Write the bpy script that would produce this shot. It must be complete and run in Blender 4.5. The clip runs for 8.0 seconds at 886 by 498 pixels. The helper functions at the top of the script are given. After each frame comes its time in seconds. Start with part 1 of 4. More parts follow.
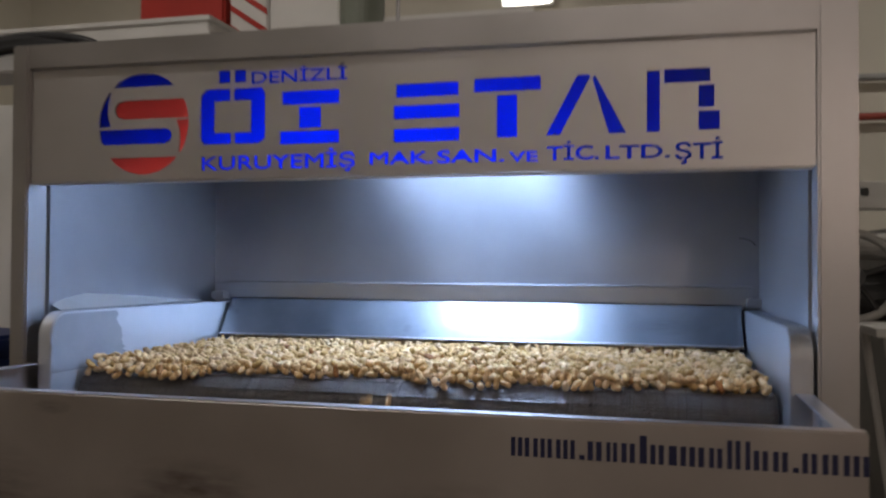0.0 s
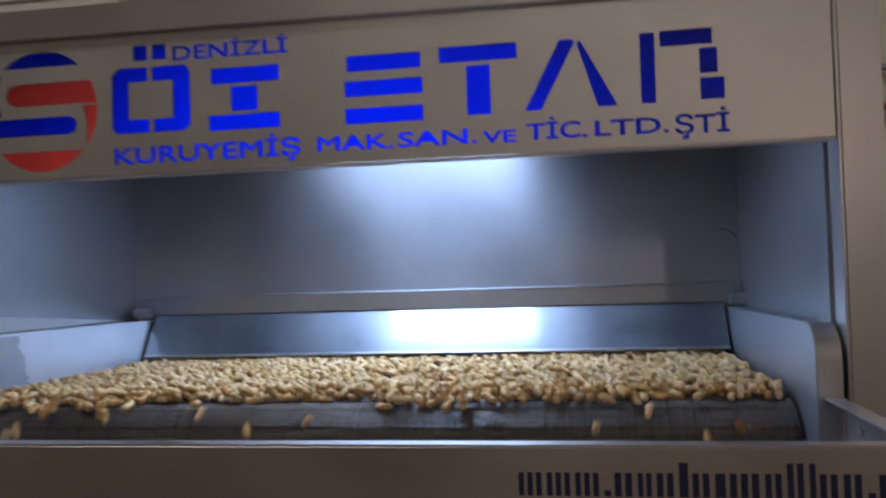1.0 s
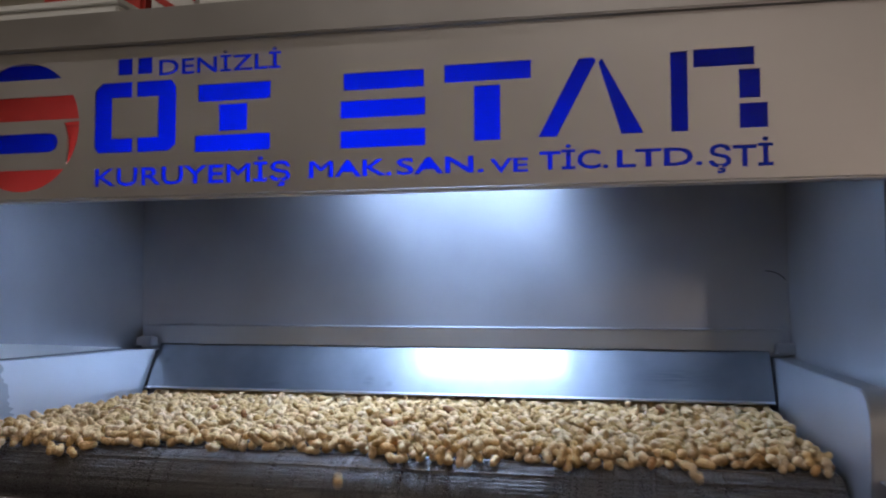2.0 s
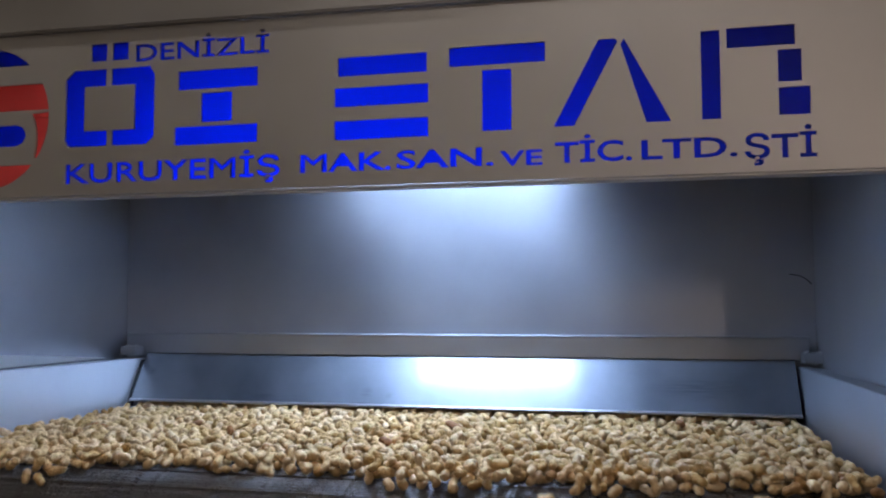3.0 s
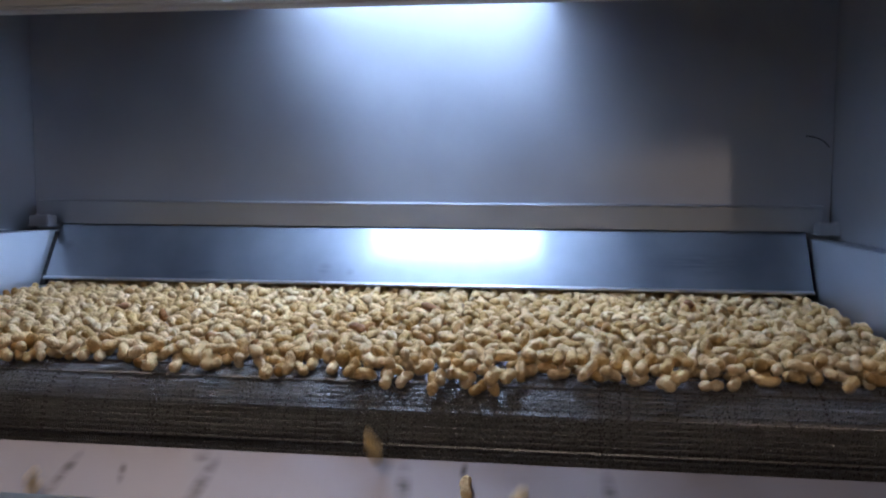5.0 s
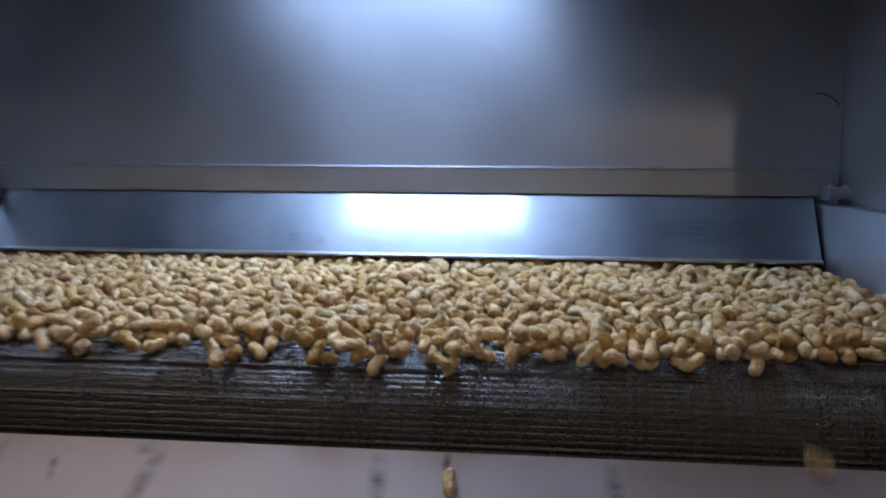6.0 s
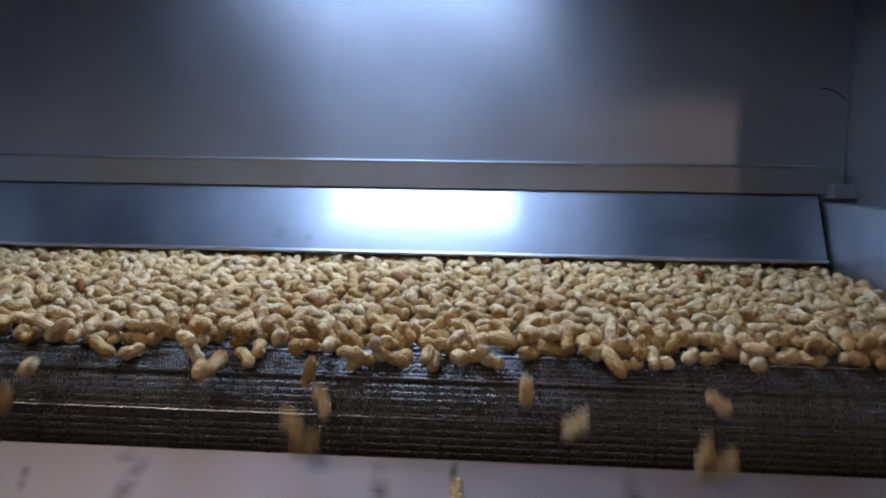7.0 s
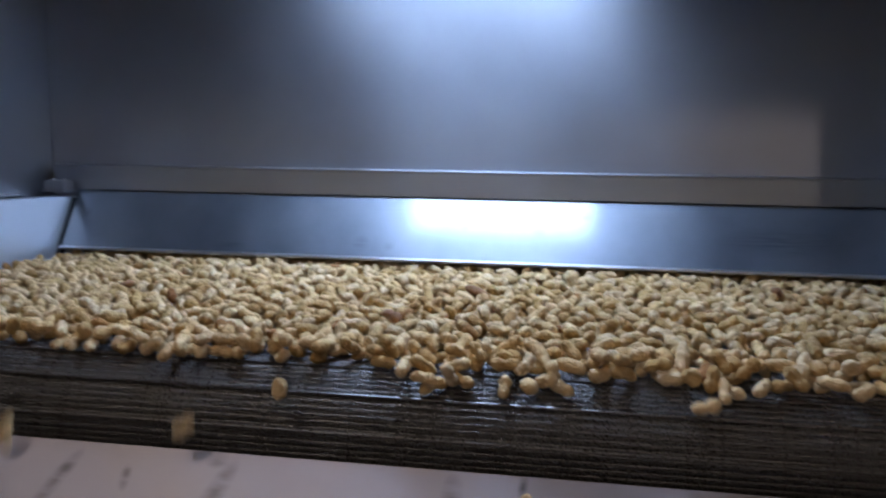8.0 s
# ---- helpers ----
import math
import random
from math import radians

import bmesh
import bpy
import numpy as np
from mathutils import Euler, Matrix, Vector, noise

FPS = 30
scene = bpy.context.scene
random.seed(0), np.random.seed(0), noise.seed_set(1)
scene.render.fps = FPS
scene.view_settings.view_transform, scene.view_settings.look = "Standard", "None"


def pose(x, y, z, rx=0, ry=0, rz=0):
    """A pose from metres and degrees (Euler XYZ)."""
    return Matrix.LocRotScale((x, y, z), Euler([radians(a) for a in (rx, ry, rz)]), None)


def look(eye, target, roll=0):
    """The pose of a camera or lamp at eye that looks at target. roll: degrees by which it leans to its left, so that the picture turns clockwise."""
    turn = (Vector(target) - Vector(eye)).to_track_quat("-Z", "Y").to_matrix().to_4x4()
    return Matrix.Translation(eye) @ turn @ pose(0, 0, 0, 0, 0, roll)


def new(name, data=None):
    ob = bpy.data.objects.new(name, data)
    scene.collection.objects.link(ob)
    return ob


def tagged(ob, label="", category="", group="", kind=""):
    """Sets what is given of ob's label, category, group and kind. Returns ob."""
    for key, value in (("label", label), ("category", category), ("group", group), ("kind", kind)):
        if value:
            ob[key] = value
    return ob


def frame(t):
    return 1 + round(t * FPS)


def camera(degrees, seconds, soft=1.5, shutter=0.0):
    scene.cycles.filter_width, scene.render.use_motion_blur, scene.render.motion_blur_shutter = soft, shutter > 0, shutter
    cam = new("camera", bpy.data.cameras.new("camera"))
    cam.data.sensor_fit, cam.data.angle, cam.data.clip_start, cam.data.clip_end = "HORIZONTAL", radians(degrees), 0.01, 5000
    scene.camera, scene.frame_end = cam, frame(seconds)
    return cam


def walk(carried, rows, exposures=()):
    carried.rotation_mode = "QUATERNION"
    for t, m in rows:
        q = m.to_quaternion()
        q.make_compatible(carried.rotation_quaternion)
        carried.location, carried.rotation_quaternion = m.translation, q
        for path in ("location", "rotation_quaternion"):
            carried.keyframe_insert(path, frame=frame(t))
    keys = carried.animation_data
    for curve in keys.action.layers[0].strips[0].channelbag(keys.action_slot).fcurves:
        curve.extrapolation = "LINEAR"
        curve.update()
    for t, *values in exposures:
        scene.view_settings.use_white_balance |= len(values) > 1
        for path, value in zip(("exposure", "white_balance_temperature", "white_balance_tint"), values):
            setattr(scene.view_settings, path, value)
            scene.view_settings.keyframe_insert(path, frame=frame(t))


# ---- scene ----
cam = camera(55.5, 8.0, soft=2.0, shutter=0.65)
PATH = [
    (0, (-0.003, 0.062, 1.38), (-0.493, 2.001, 1.414), 0.3),
    (0.2, (-0.037, 0.112, 1.372), (-0.49, 2.06, 1.388), -0.1),
    (0.5, (-0.077, 0.182, 1.369), (-0.454, 2.145, 1.413), 0.1),
    (0.8, (-0.108, 0.226, 1.367), (-0.471, 2.191, 1.439), -1.1),
    (1, (-0.107, 0.253, 1.366), (-0.43, 2.226, 1.423), -1.8),
    (1.2, (-0.108, 0.28, 1.374), (-0.405, 2.257, 1.397), -2.1),
    (1.5, (-0.089, 0.322, 1.378), (-0.431, 2.292, 1.399), -1.6),
    (2, (-0.063, 0.394, 1.391), (-0.505, 2.341, 1.505), -0.0),
    (2.2, (-0.057, 0.418, 1.393), (-0.532, 2.358, 1.497), 0.0),
    (3.3, (-0.126, 0.524, 1.394), (-0.516, 2.482, 1.525), -0.2),
    (3.5, (-0.152, 0.546, 1.399), (-0.497, 2.512, 1.526), -0.2),
    (4, (-0.197, 0.593, 1.389), (-0.487, 2.571, 1.424), -0.8),
    (4.5, (-0.199, 0.662, 1.381), (-0.434, 2.647, 1.301), 0.2),
    (4.7, (-0.203, 0.679, 1.372), (-0.474, 2.657, 1.253), 0.5),
    (5.8, (-0.242, 0.753, 1.369), (-0.465, 2.728, 1.146), -0.3),
    (6, (-0.23, 0.799, 1.347), (-0.443, 2.775, 1.124), 0.3),
    (6.5, (-0.241, 0.821, 1.334), (-0.422, 2.802, 1.121), 0.1),
    (7, (-0.259, 0.845, 1.334), (-0.419, 2.827, 1.117), 0.8),
    (7.5, (-0.269, 0.858, 1.326), (-0.411, 2.843, 1.133), 1.2),
    (7.8, (-0.264, 0.826, 1.362), (-0.522, 2.794, 1.112), 1.3),
    (8, (-0.252, 0.821, 1.361), (-0.597, 2.777, 1.128), 0.8),
]
walk(cam, [(t, look(eye, target, roll)) for t, eye, target, roll in PATH], [(0, 0.60), (0.5, 0.56), (1, 0.36), (1.5, 0.42), (2, 0.39), (3.5, 0.31), (4.5, 0.22), (6, 0.0), (7, -0.05), (7.5, 0.02), (8, -0.06)])

# ---- light ----
world = bpy.data.worlds.new("world")
scene.world = world
world.use_nodes = True
world.node_tree.nodes["Background"].inputs[0].default_value = (0.8, 0.85, 0.9, 1)
world.node_tree.nodes["Background"].inputs[1].default_value = 0.02
LED_POWER, LED_COLOR = 23.2, (0.42, 0.605, 1.0)
HALL_POWER, HALL_COLOR = 13.5, (1.0, 0.93, 0.87)


def area_lamp(name, m, sx, sy, power, color, spread=180):
    data = bpy.data.lights.new(name, "AREA")
    data.shape, data.size, data.size_y = "RECTANGLE", sx, sy
    data.energy, data.color, data.spread = power, color, radians(spread)
    ob = new(name, data)
    ob.matrix_world = m
    return ob


# the hall's strip lights
HALL_LAMPS = ((-1.9, 0.2), (-2.9, 4.2), (2.0, 4.2), (-0.3, -2.8))
for lx, ly in HALL_LAMPS:
    area_lamp("hall_light_source", pose(lx, ly, 4.30), 1.5, 0.14, HALL_POWER, HALL_COLOR)

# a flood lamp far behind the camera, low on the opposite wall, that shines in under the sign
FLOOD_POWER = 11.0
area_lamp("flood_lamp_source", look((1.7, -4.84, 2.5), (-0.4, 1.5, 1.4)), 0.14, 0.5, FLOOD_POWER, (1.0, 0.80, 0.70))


# ---- materials ----
def material(name):
    m = bpy.data.materials.new(name)
    m.use_nodes = True
    nt = m.node_tree
    return m, nt.nodes, nt.links, nt.nodes["Principled BSDF"]


def noise_tex(nodes, links, scale, detail=4.0, stretch=(1, 1, 1), coord="Object"):
    tc = nodes.new("ShaderNodeTexCoord")
    mp = nodes.new("ShaderNodeMapping")
    mp.inputs["Scale"].default_value = stretch
    n = nodes.new("ShaderNodeTexNoise")
    n.inputs["Scale"].default_value = scale
    n.inputs["Detail"].default_value = detail
    links.new(tc.outputs[coord], mp.inputs[0])
    links.new(mp.outputs[0], n.inputs["Vector"])
    return n.outputs["Fac"]


def ramp(nodes, links, fac, stops):
    r = nodes.new("ShaderNodeValToRGB")
    while len(r.color_ramp.elements) < len(stops):
        r.color_ramp.elements.new(0.5)
    for e, (p, c) in zip(r.color_ramp.elements, stops):
        e.position, e.color = p, (*c, 1)
    links.new(fac, r.inputs[0])
    return r.outputs[0]


def remap(nodes, links, fac, a, b, lo=0.3, hi=0.7):
    n = nodes.new("ShaderNodeMapRange")
    n.inputs["From Min"].default_value, n.inputs["From Max"].default_value = lo, hi
    n.inputs["To Min"].default_value, n.inputs["To Max"].default_value = a, b
    links.new(fac, n.inputs["Value"])
    return n.outputs[0]


def bump(nodes, links, bsdf, fac, strength, distance):
    b = nodes.new("ShaderNodeBump")
    b.inputs["Strength"].default_value, b.inputs["Distance"].default_value = strength, distance
    links.new(fac, b.inputs["Height"])
    links.new(b.outputs[0], bsdf.inputs["Normal"])


def steel(name, dark, light, r0, r1, stretch, metal=1.0, brush=0.12, stain=5.0, aniso=0.0):
    """Brushed stainless sheet: stains at arm's width, fine brush lines along one axis."""
    m, nodes, links, b = material(name)
    big = noise_tex(nodes, links, stain, 5)
    fine = noise_tex(nodes, links, 60, 3, stretch)
    links.new(ramp(nodes, links, big, ((0.3, dark), (0.7, light))), b.inputs["Base Color"])
    links.new(remap(nodes, links, big, r0, r1), b.inputs["Roughness"])
    b.inputs["Metallic"].default_value = metal
    if aniso:
        b.inputs["Anisotropic"].default_value = aniso
        tan = nodes.new("ShaderNodeTangent")
        tan.direction_type, tan.uv_map = "UV_MAP", "brush"
        links.new(tan.outputs[0], b.inputs["Tangent"])
    bump(nodes, links, b, fine, brush, 0.0006)
    return m


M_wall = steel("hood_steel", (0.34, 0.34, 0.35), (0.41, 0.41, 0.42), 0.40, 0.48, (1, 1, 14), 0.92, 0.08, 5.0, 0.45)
M_plate = steel("plate_steel", (0.185, 0.198, 0.22), (0.265, 0.278, 0.30), 0.44, 0.52, (14, 1, 1), 0.97, 0.04, 9)
plate_bsdf = M_plate.node_tree.nodes["Principled BSDF"]
plate_bsdf.inputs["Coat Weight"].default_value, plate_bsdf.inputs["Coat Roughness"].default_value = 1.0, 0.135
plate_bsdf.inputs["Coat IOR"].default_value = 1.8
M_frame = steel("frame_steel", (0.43, 0.41, 0.40), (0.51, 0.49, 0.48), 0.36, 0.46, (1, 1, 14), 0.9)
M_panel = steel("panel_steel", (0.535, 0.508, 0.492), (0.60, 0.573, 0.556), 0.4, 0.48, (14, 1, 1), 0.8)
M_trough = steel("trough_steel", (0.47, 0.425, 0.40), (0.57, 0.52, 0.49), 0.34, 0.44, (14, 1, 1), 0.85)
M_tray = steel("tray_steel", (0.37, 0.305, 0.295), (0.45, 0.375, 0.365), 0.42, 0.55, (1, 6, 1), 0.65, 0.1, 7)


def soft_ovals(m, spots):
    """Soft dark ovals on a sheet, dried smears and painted reflections: each (place, half sizes, lean about z,
    colour).
    """
    nodes, links = m.node_tree.nodes, m.node_tree.links
    bsdf = nodes["Principled BSDF"]
    old = bsdf.inputs["Base Color"].links[0].from_socket
    geo = nodes.new("ShaderNodeTexCoord")
    wob = nodes.new("ShaderNodeTexNoise")
    wob.inputs["Scale"].default_value = 28
    for place, size, lean, color in spots:
        mp = nodes.new("ShaderNodeMapping")
        mp.vector_type = "TEXTURE"
        mp.inputs["Location"].default_value = place
        mp.inputs["Rotation"].default_value = (0, 0, radians(lean))
        mp.inputs["Scale"].default_value = size
        links.new(geo.outputs["Object"], mp.inputs[0])
        g = nodes.new("ShaderNodeTexGradient")
        g.gradient_type = "SPHERICAL"
        links.new(mp.outputs[0], g.inputs[0])
        mul = nodes.new("ShaderNodeMath")
        mul.operation = "MULTIPLY"
        links.new(g.outputs["Fac"], mul.inputs[0])
        links.new(remap(nodes, links, wob.outputs["Fac"], 0.15, 1.1), mul.inputs[1])
        mix = nodes.new("ShaderNodeMix")
        mix.data_type, mix.clamp_factor = "RGBA", True
        links.new(mul.outputs[0], mix.inputs["Factor"])
        links.new(old, mix.inputs[6])
        mix.inputs[7].default_value = (*color, 1)
        old = mix.outputs[2]
    links.new(old, bsdf.inputs["Base Color"])


GRIME, SMUDGE = (0.085, 0.07, 0.066), (0.14, 0.15, 0.17)
soft_ovals(M_tray, [((x, y, 1.08), (w, l, 1), lean, GRIME) for x, y, w, l, lean in ((-0.357, 1.470, 0.011, 0.030, 5), (-0.562, 1.463, 0.011, 0.034, -22), (-0.647, 1.472, 0.006, 0.012, 15), (-0.71, 1.466, 0.009, 0.03, -25), (-0.569, 1.490, 0.012, 0.007, 0), (-0.16, 1.475, 0.010, 0.025, 10), (-0.30, 1.489, 0.005, 0.010, -10))])
# the large trough ovals paint in the room's dark reflections
soft_ovals(M_trough, [((x, 1.096, z), (w, 1, l), 0, (0.20, 0.165, 0.15)) for x, z, w, l in ((-0.98, 1.02, 0.16, 0.12), (-0.62, 1.07, 0.12, 0.05), (-0.72, 0.98, 0.22, 0.09), (-0.25, 1.03, 0.15, 0.08), (0.05, 0.97, 0.20, 0.07), (-0.84, 1.172, 0.035, 0.012))])
soft_ovals(M_plate, [((x, 2.1, z), (w, 1, l), 0, SMUDGE) for x, z, w, l in ((-1.085, 1.250, 0.011, 0.009), (-0.605, 1.215, 0.016, 0.014), (-0.560, 1.212, 0.010, 0.008), (-0.443, 1.243, 0.009, 0.008), (-0.33, 1.240, 0.012, 0.010), (-0.26, 1.264, 0.012, 0.008), (0.02, 1.235, 0.10, 0.022), (-0.82, 1.205, 0.03, 0.008))])
M_fold = steel("fold_steel", (0.45, 0.45, 0.47), (0.55, 0.55, 0.57), 0.3, 0.4, (1, 6, 1), 0.9, 0.1, 7)
# left guard's bared steel, base lightened for the stronger lamp light there
M_bared_lit = steel("lightened_bared_steel", (0.57, 0.58, 0.60), (0.65, 0.66, 0.68), 0.36, 0.46, (1, 1, 10), 0.6, 0.08, 6)
M_dull = steel("film_covered_steel", (0.37, 0.38, 0.40), (0.45, 0.46, 0.48), 0.55, 0.66, (1, 1, 6), 0.55, 0.12, 18)
M_drum = steel("drum_steel", (0.085, 0.072, 0.062), (0.125, 0.108, 0.094), 0.38, 0.5, (14, 1, 1), 0.9)


def wire():
    """Oiled, browned wire: each row a little lighter or darker than the next, with fine specks of soot."""
    m, nodes, links, b = material("belt_wire")
    info = nodes.new("ShaderNodeObjectInfo")
    tone = ramp(nodes, links, info.outputs["Random"], ((0.0, (0.150, 0.134, 0.121)), (1.0, (0.200, 0.180, 0.164))))
    links.new(tone, b.inputs["Base Color"])
    links.new(remap(nodes, links, noise_tex(nodes, links, 420, 2), 0.24, 0.36), b.inputs["Roughness"])
    b.inputs["Metallic"].default_value = 0.88
    return m


M_wire = wire()


def plain(name, color, rough=0.6, metal=0.0, vary=0.12, scale=8.0, bump_size=0.001):
    m, nodes, links, b = material(name)
    n = noise_tex(nodes, links, scale, 5)
    lo = tuple(c * (1 - vary) for c in color)
    hi = tuple(min(1, c * (1 + vary)) for c in color)
    links.new(ramp(nodes, links, n, ((0.3, lo), (0.7, hi))), b.inputs["Base Color"])
    b.inputs["Roughness"].default_value, b.inputs["Metallic"].default_value = rough, metal
    bump(nodes, links, b, noise_tex(nodes, links, scale * 12, 3), 0.15, bump_size)
    return m


M_black = plain("black_rubber", (0.012, 0.012, 0.013), 0.7)
M_hall = plain("cream_wall_paint", (0.60, 0.565, 0.48), 0.8, 0, 0.05, 1.5)
M_ceiling = plain("ceiling_paint", (0.7, 0.68, 0.62), 0.9, 0, 0.05, 1.0)
M_floor = plain("concrete_floor", (0.15, 0.125, 0.105), 0.7, 0, 0.2, 2.5)
M_white = plain("white_enamel", (0.72, 0.71, 0.68), 0.45, 0, 0.05, 5)
M_red = plain("red_paint", (0.42, 0.03, 0.02), 0.5)
M_redpipe = plain("rust_red_paint", (0.30, 0.05, 0.03), 0.5)
M_grey = plain("grey_paint", (0.30, 0.30, 0.29), 0.5)
M_dark = plain("dark_grey_iron", (0.06, 0.06, 0.06), 0.5, 0.5)
M_navy = plain("navy_vinyl", (0.012, 0.014, 0.06), 0.45)
M_blue = plain("blue_paint", (0.02, 0.04, 0.16), 0.5)
M_hose = plain("grey_hose", (0.5, 0.49, 0.46), 0.6)


def film(name, color, front=0.2):
    """Coloured plastic film behind the cut-outs, lit from behind by the work light."""
    m, nodes, links, b = material(name)
    t = nodes.new("ShaderNodeBsdfTranslucent")
    t.inputs[0].default_value = (*color, 1)
    b.inputs["Base Color"].default_value = (*[c * front for c in color], 1)
    b.inputs["Roughness"].default_value = 0.35
    mix = nodes.new("ShaderNodeMixShader")
    mix.inputs[0].default_value = 0.8
    links.new(b.outputs[0], mix.inputs[1])
    links.new(t.outputs[0], mix.inputs[2])
    links.new(mix.outputs[0], nodes["Material Output"].inputs[0])
    return m


M_film_blue = film("blue_film", (0.016, 0.105, 0.70))
M_film_red = film("red_film", (0.85, 0.20, 0.16), 0.55)


def glow(name, color, strength):
    m, nodes, links, b = material(name)
    b.inputs["Base Color"].default_value = (0.8, 0.8, 0.8, 1)
    b.inputs["Emission Color"].default_value = (*color, 1)
    b.inputs["Emission Strength"].default_value = strength
    return m


M_tube = glow("strip_light_diffuser", HALL_COLOR, 6.0)
M_led = glow("led_diffuser", LED_COLOR, LED_POWER)


def shell_material():
    """Peanut shell: pale tan, paler and browner pods, a net of ribs along the pod."""
    m, nodes, links, b = material("peanut_shell")
    oi = nodes.new("ShaderNodeObjectInfo")
    geo = nodes.new("ShaderNodeNewGeometry")
    add = nodes.new("ShaderNodeMath")
    add.operation = "ADD"
    links.new(oi.outputs["Random"], add.inputs[0])
    links.new(geo.outputs["Random Per Island"], add.inputs[1])
    fr = nodes.new("ShaderNodeMath")
    fr.operation = "FRACT"
    links.new(add.outputs[0], fr.inputs[0])
    base = ramp(nodes, links, fr.outputs[0], ((0.0, (0.38, 0.16, 0.055)), (0.04, (0.60, 0.36, 0.13)), (0.5, (0.81, 0.535, 0.25)), (0.85, (0.85, 0.585, 0.30)), (1.0, (0.83, 0.60, 0.34))))
    uv = nodes.new("ShaderNodeUVMap")
    uv.uv_map = "shell"
    mp = nodes.new("ShaderNodeMapping")
    mp.inputs["Scale"].default_value = (11, 9, 1)
    links.new(uv.outputs[0], mp.inputs[0])
    net = nodes.new("ShaderNodeTexVoronoi")
    net.feature = "DISTANCE_TO_EDGE"
    net.inputs["Scale"].default_value = 1.0
    links.new(mp.outputs[0], net.inputs["Vector"])
    stain = noise_tex(nodes, links, 90, 4)
    mixd = nodes.new("ShaderNodeMix")
    mixd.data_type, mixd.blend_type = "RGBA", "MULTIPLY"
    mixd.inputs["Factor"].default_value = 1.0
    links.new(base, mixd.inputs[6])
    links.new(ramp(nodes, links, stain, ((0.30, (0.64, 0.55, 0.46)), (0.54, (1, 1, 1)))), mixd.inputs[7])
    links.new(mixd.outputs[2], b.inputs["Base Color"])
    b.inputs["Roughness"].default_value = 0.92
    b.inputs["Specular IOR Level"].default_value = 0.22
    bump(nodes, links, b, remap(nodes, links, net.outputs["Distance"], 0, 1, 0.0, 0.25), 0.7, 0.0010)
    return m


M_shell = shell_material()
M_scorched = plain("scorched_shell", (0.36, 0.17, 0.075), 0.9, 0, 0.3, 120)


# ---- building helpers ----
def add_box(bm, x0, x1, y0, y1, z0, z1):
    v = [bm.verts.new(p) for p in ((x0, y0, z0), (x1, y0, z0), (x1, y1, z0), (x0, y1, z0), (x0, y0, z1), (x1, y0, z1), (x1, y1, z1), (x0, y1, z1))]
    for f in ((3, 2, 1, 0), (4, 5, 6, 7), (0, 1, 5, 4), (1, 2, 6, 5), (2, 3, 7, 6), (3, 0, 4, 7)):
        bm.faces.new([v[i] for i in f])
    return v


def box_bm(x0, x1, y0, y1, z0, z1, bev=0.0, seg=2):
    bm = bmesh.new()
    add_box(bm, x0, x1, y0, y1, z0, z1)
    if bev:
        bmesh.ops.bevel(bm, geom=bm.edges[:], offset=bev, segments=seg, affect="EDGES")
    return bm


def prism_bm(profile, axis, a, b, bev=0.0, seg=2):
    """A closed outline, extruded along an axis from a to b. The outline's pairs are the other two axes in x, y, z order."""
    bm = bmesh.new()
    place = {"x": lambda p, s: (s, p[0], p[1]), "y": lambda p, s: (p[0], s, p[1]), "z": lambda p, s: (p[0], p[1], s)}[axis]
    va = [bm.verts.new(place(p, a)) for p in profile]
    vb = [bm.verts.new(place(p, b)) for p in profile]
    n = len(profile)
    bm.faces.new(va)
    bm.faces.new(vb[::-1])
    for i in range(n):
        bm.faces.new((va[i], vb[i], vb[(i + 1) % n], va[(i + 1) % n]))
    bmesh.ops.recalc_face_normals(bm, faces=bm.faces[:])
    if bev:
        bmesh.ops.bevel(bm, geom=bm.edges[:], offset=bev, segments=seg, affect="EDGES")
    return bm


def rod_bm(p, q, r, n=10, bm=None):
    bm = bm or bmesh.new()
    p, q = Vector(p), Vector(q)
    m = Matrix.Translation((p + q) / 2) @ (q - p).to_track_quat("Z", "Y").to_matrix().to_4x4()
    bmesh.ops.create_cone(bm, cap_ends=True, segments=n, radius1=r, radius2=r, depth=(q - p).length, matrix=m)
    return bm


def mesh_ob(name, bm, mat, smooth=False):
    me = bpy.data.meshes.new(name)
    if mat in (M_wall, M_plate):
        # the brush direction: u runs up the sheet
        bm.normal_update()
        uv = bm.loops.layers.uv.new("brush")
        for f in bm.faces:
            a = max(range(3), key=lambda i: abs(f.normal[i]))
            for l in f.loops:
                p = l.vert.co
                l[uv].uv = (p.z, p.x) if a == 1 else ((p.z, p.y) if a == 0 else (p.y, p.x))
    bm.to_mesh(me)
    bm.free()
    me.materials.append(mat)
    if smooth:
        me.polygons.foreach_set("use_smooth", [True] * len(me.polygons))
    return new(name, me)


def part(name, bm, mat, parent, label="", smooth=False):
    ob = mesh_ob(name, bm, mat, smooth)
    ob.parent = parent
    return tagged(ob, label)


def thing(name, label, category, group="", at=(0, 0, 0)):
    e = new(name)
    e.location = at
    bpy.context.view_layer.update()
    e.empty_display_size = 0.05
    return tagged(e, label, category, group)


def structure(name, bm, mat, label="", category=""):
    return tagged(mesh_ob(name, bm, mat), label, category, kind="structure")


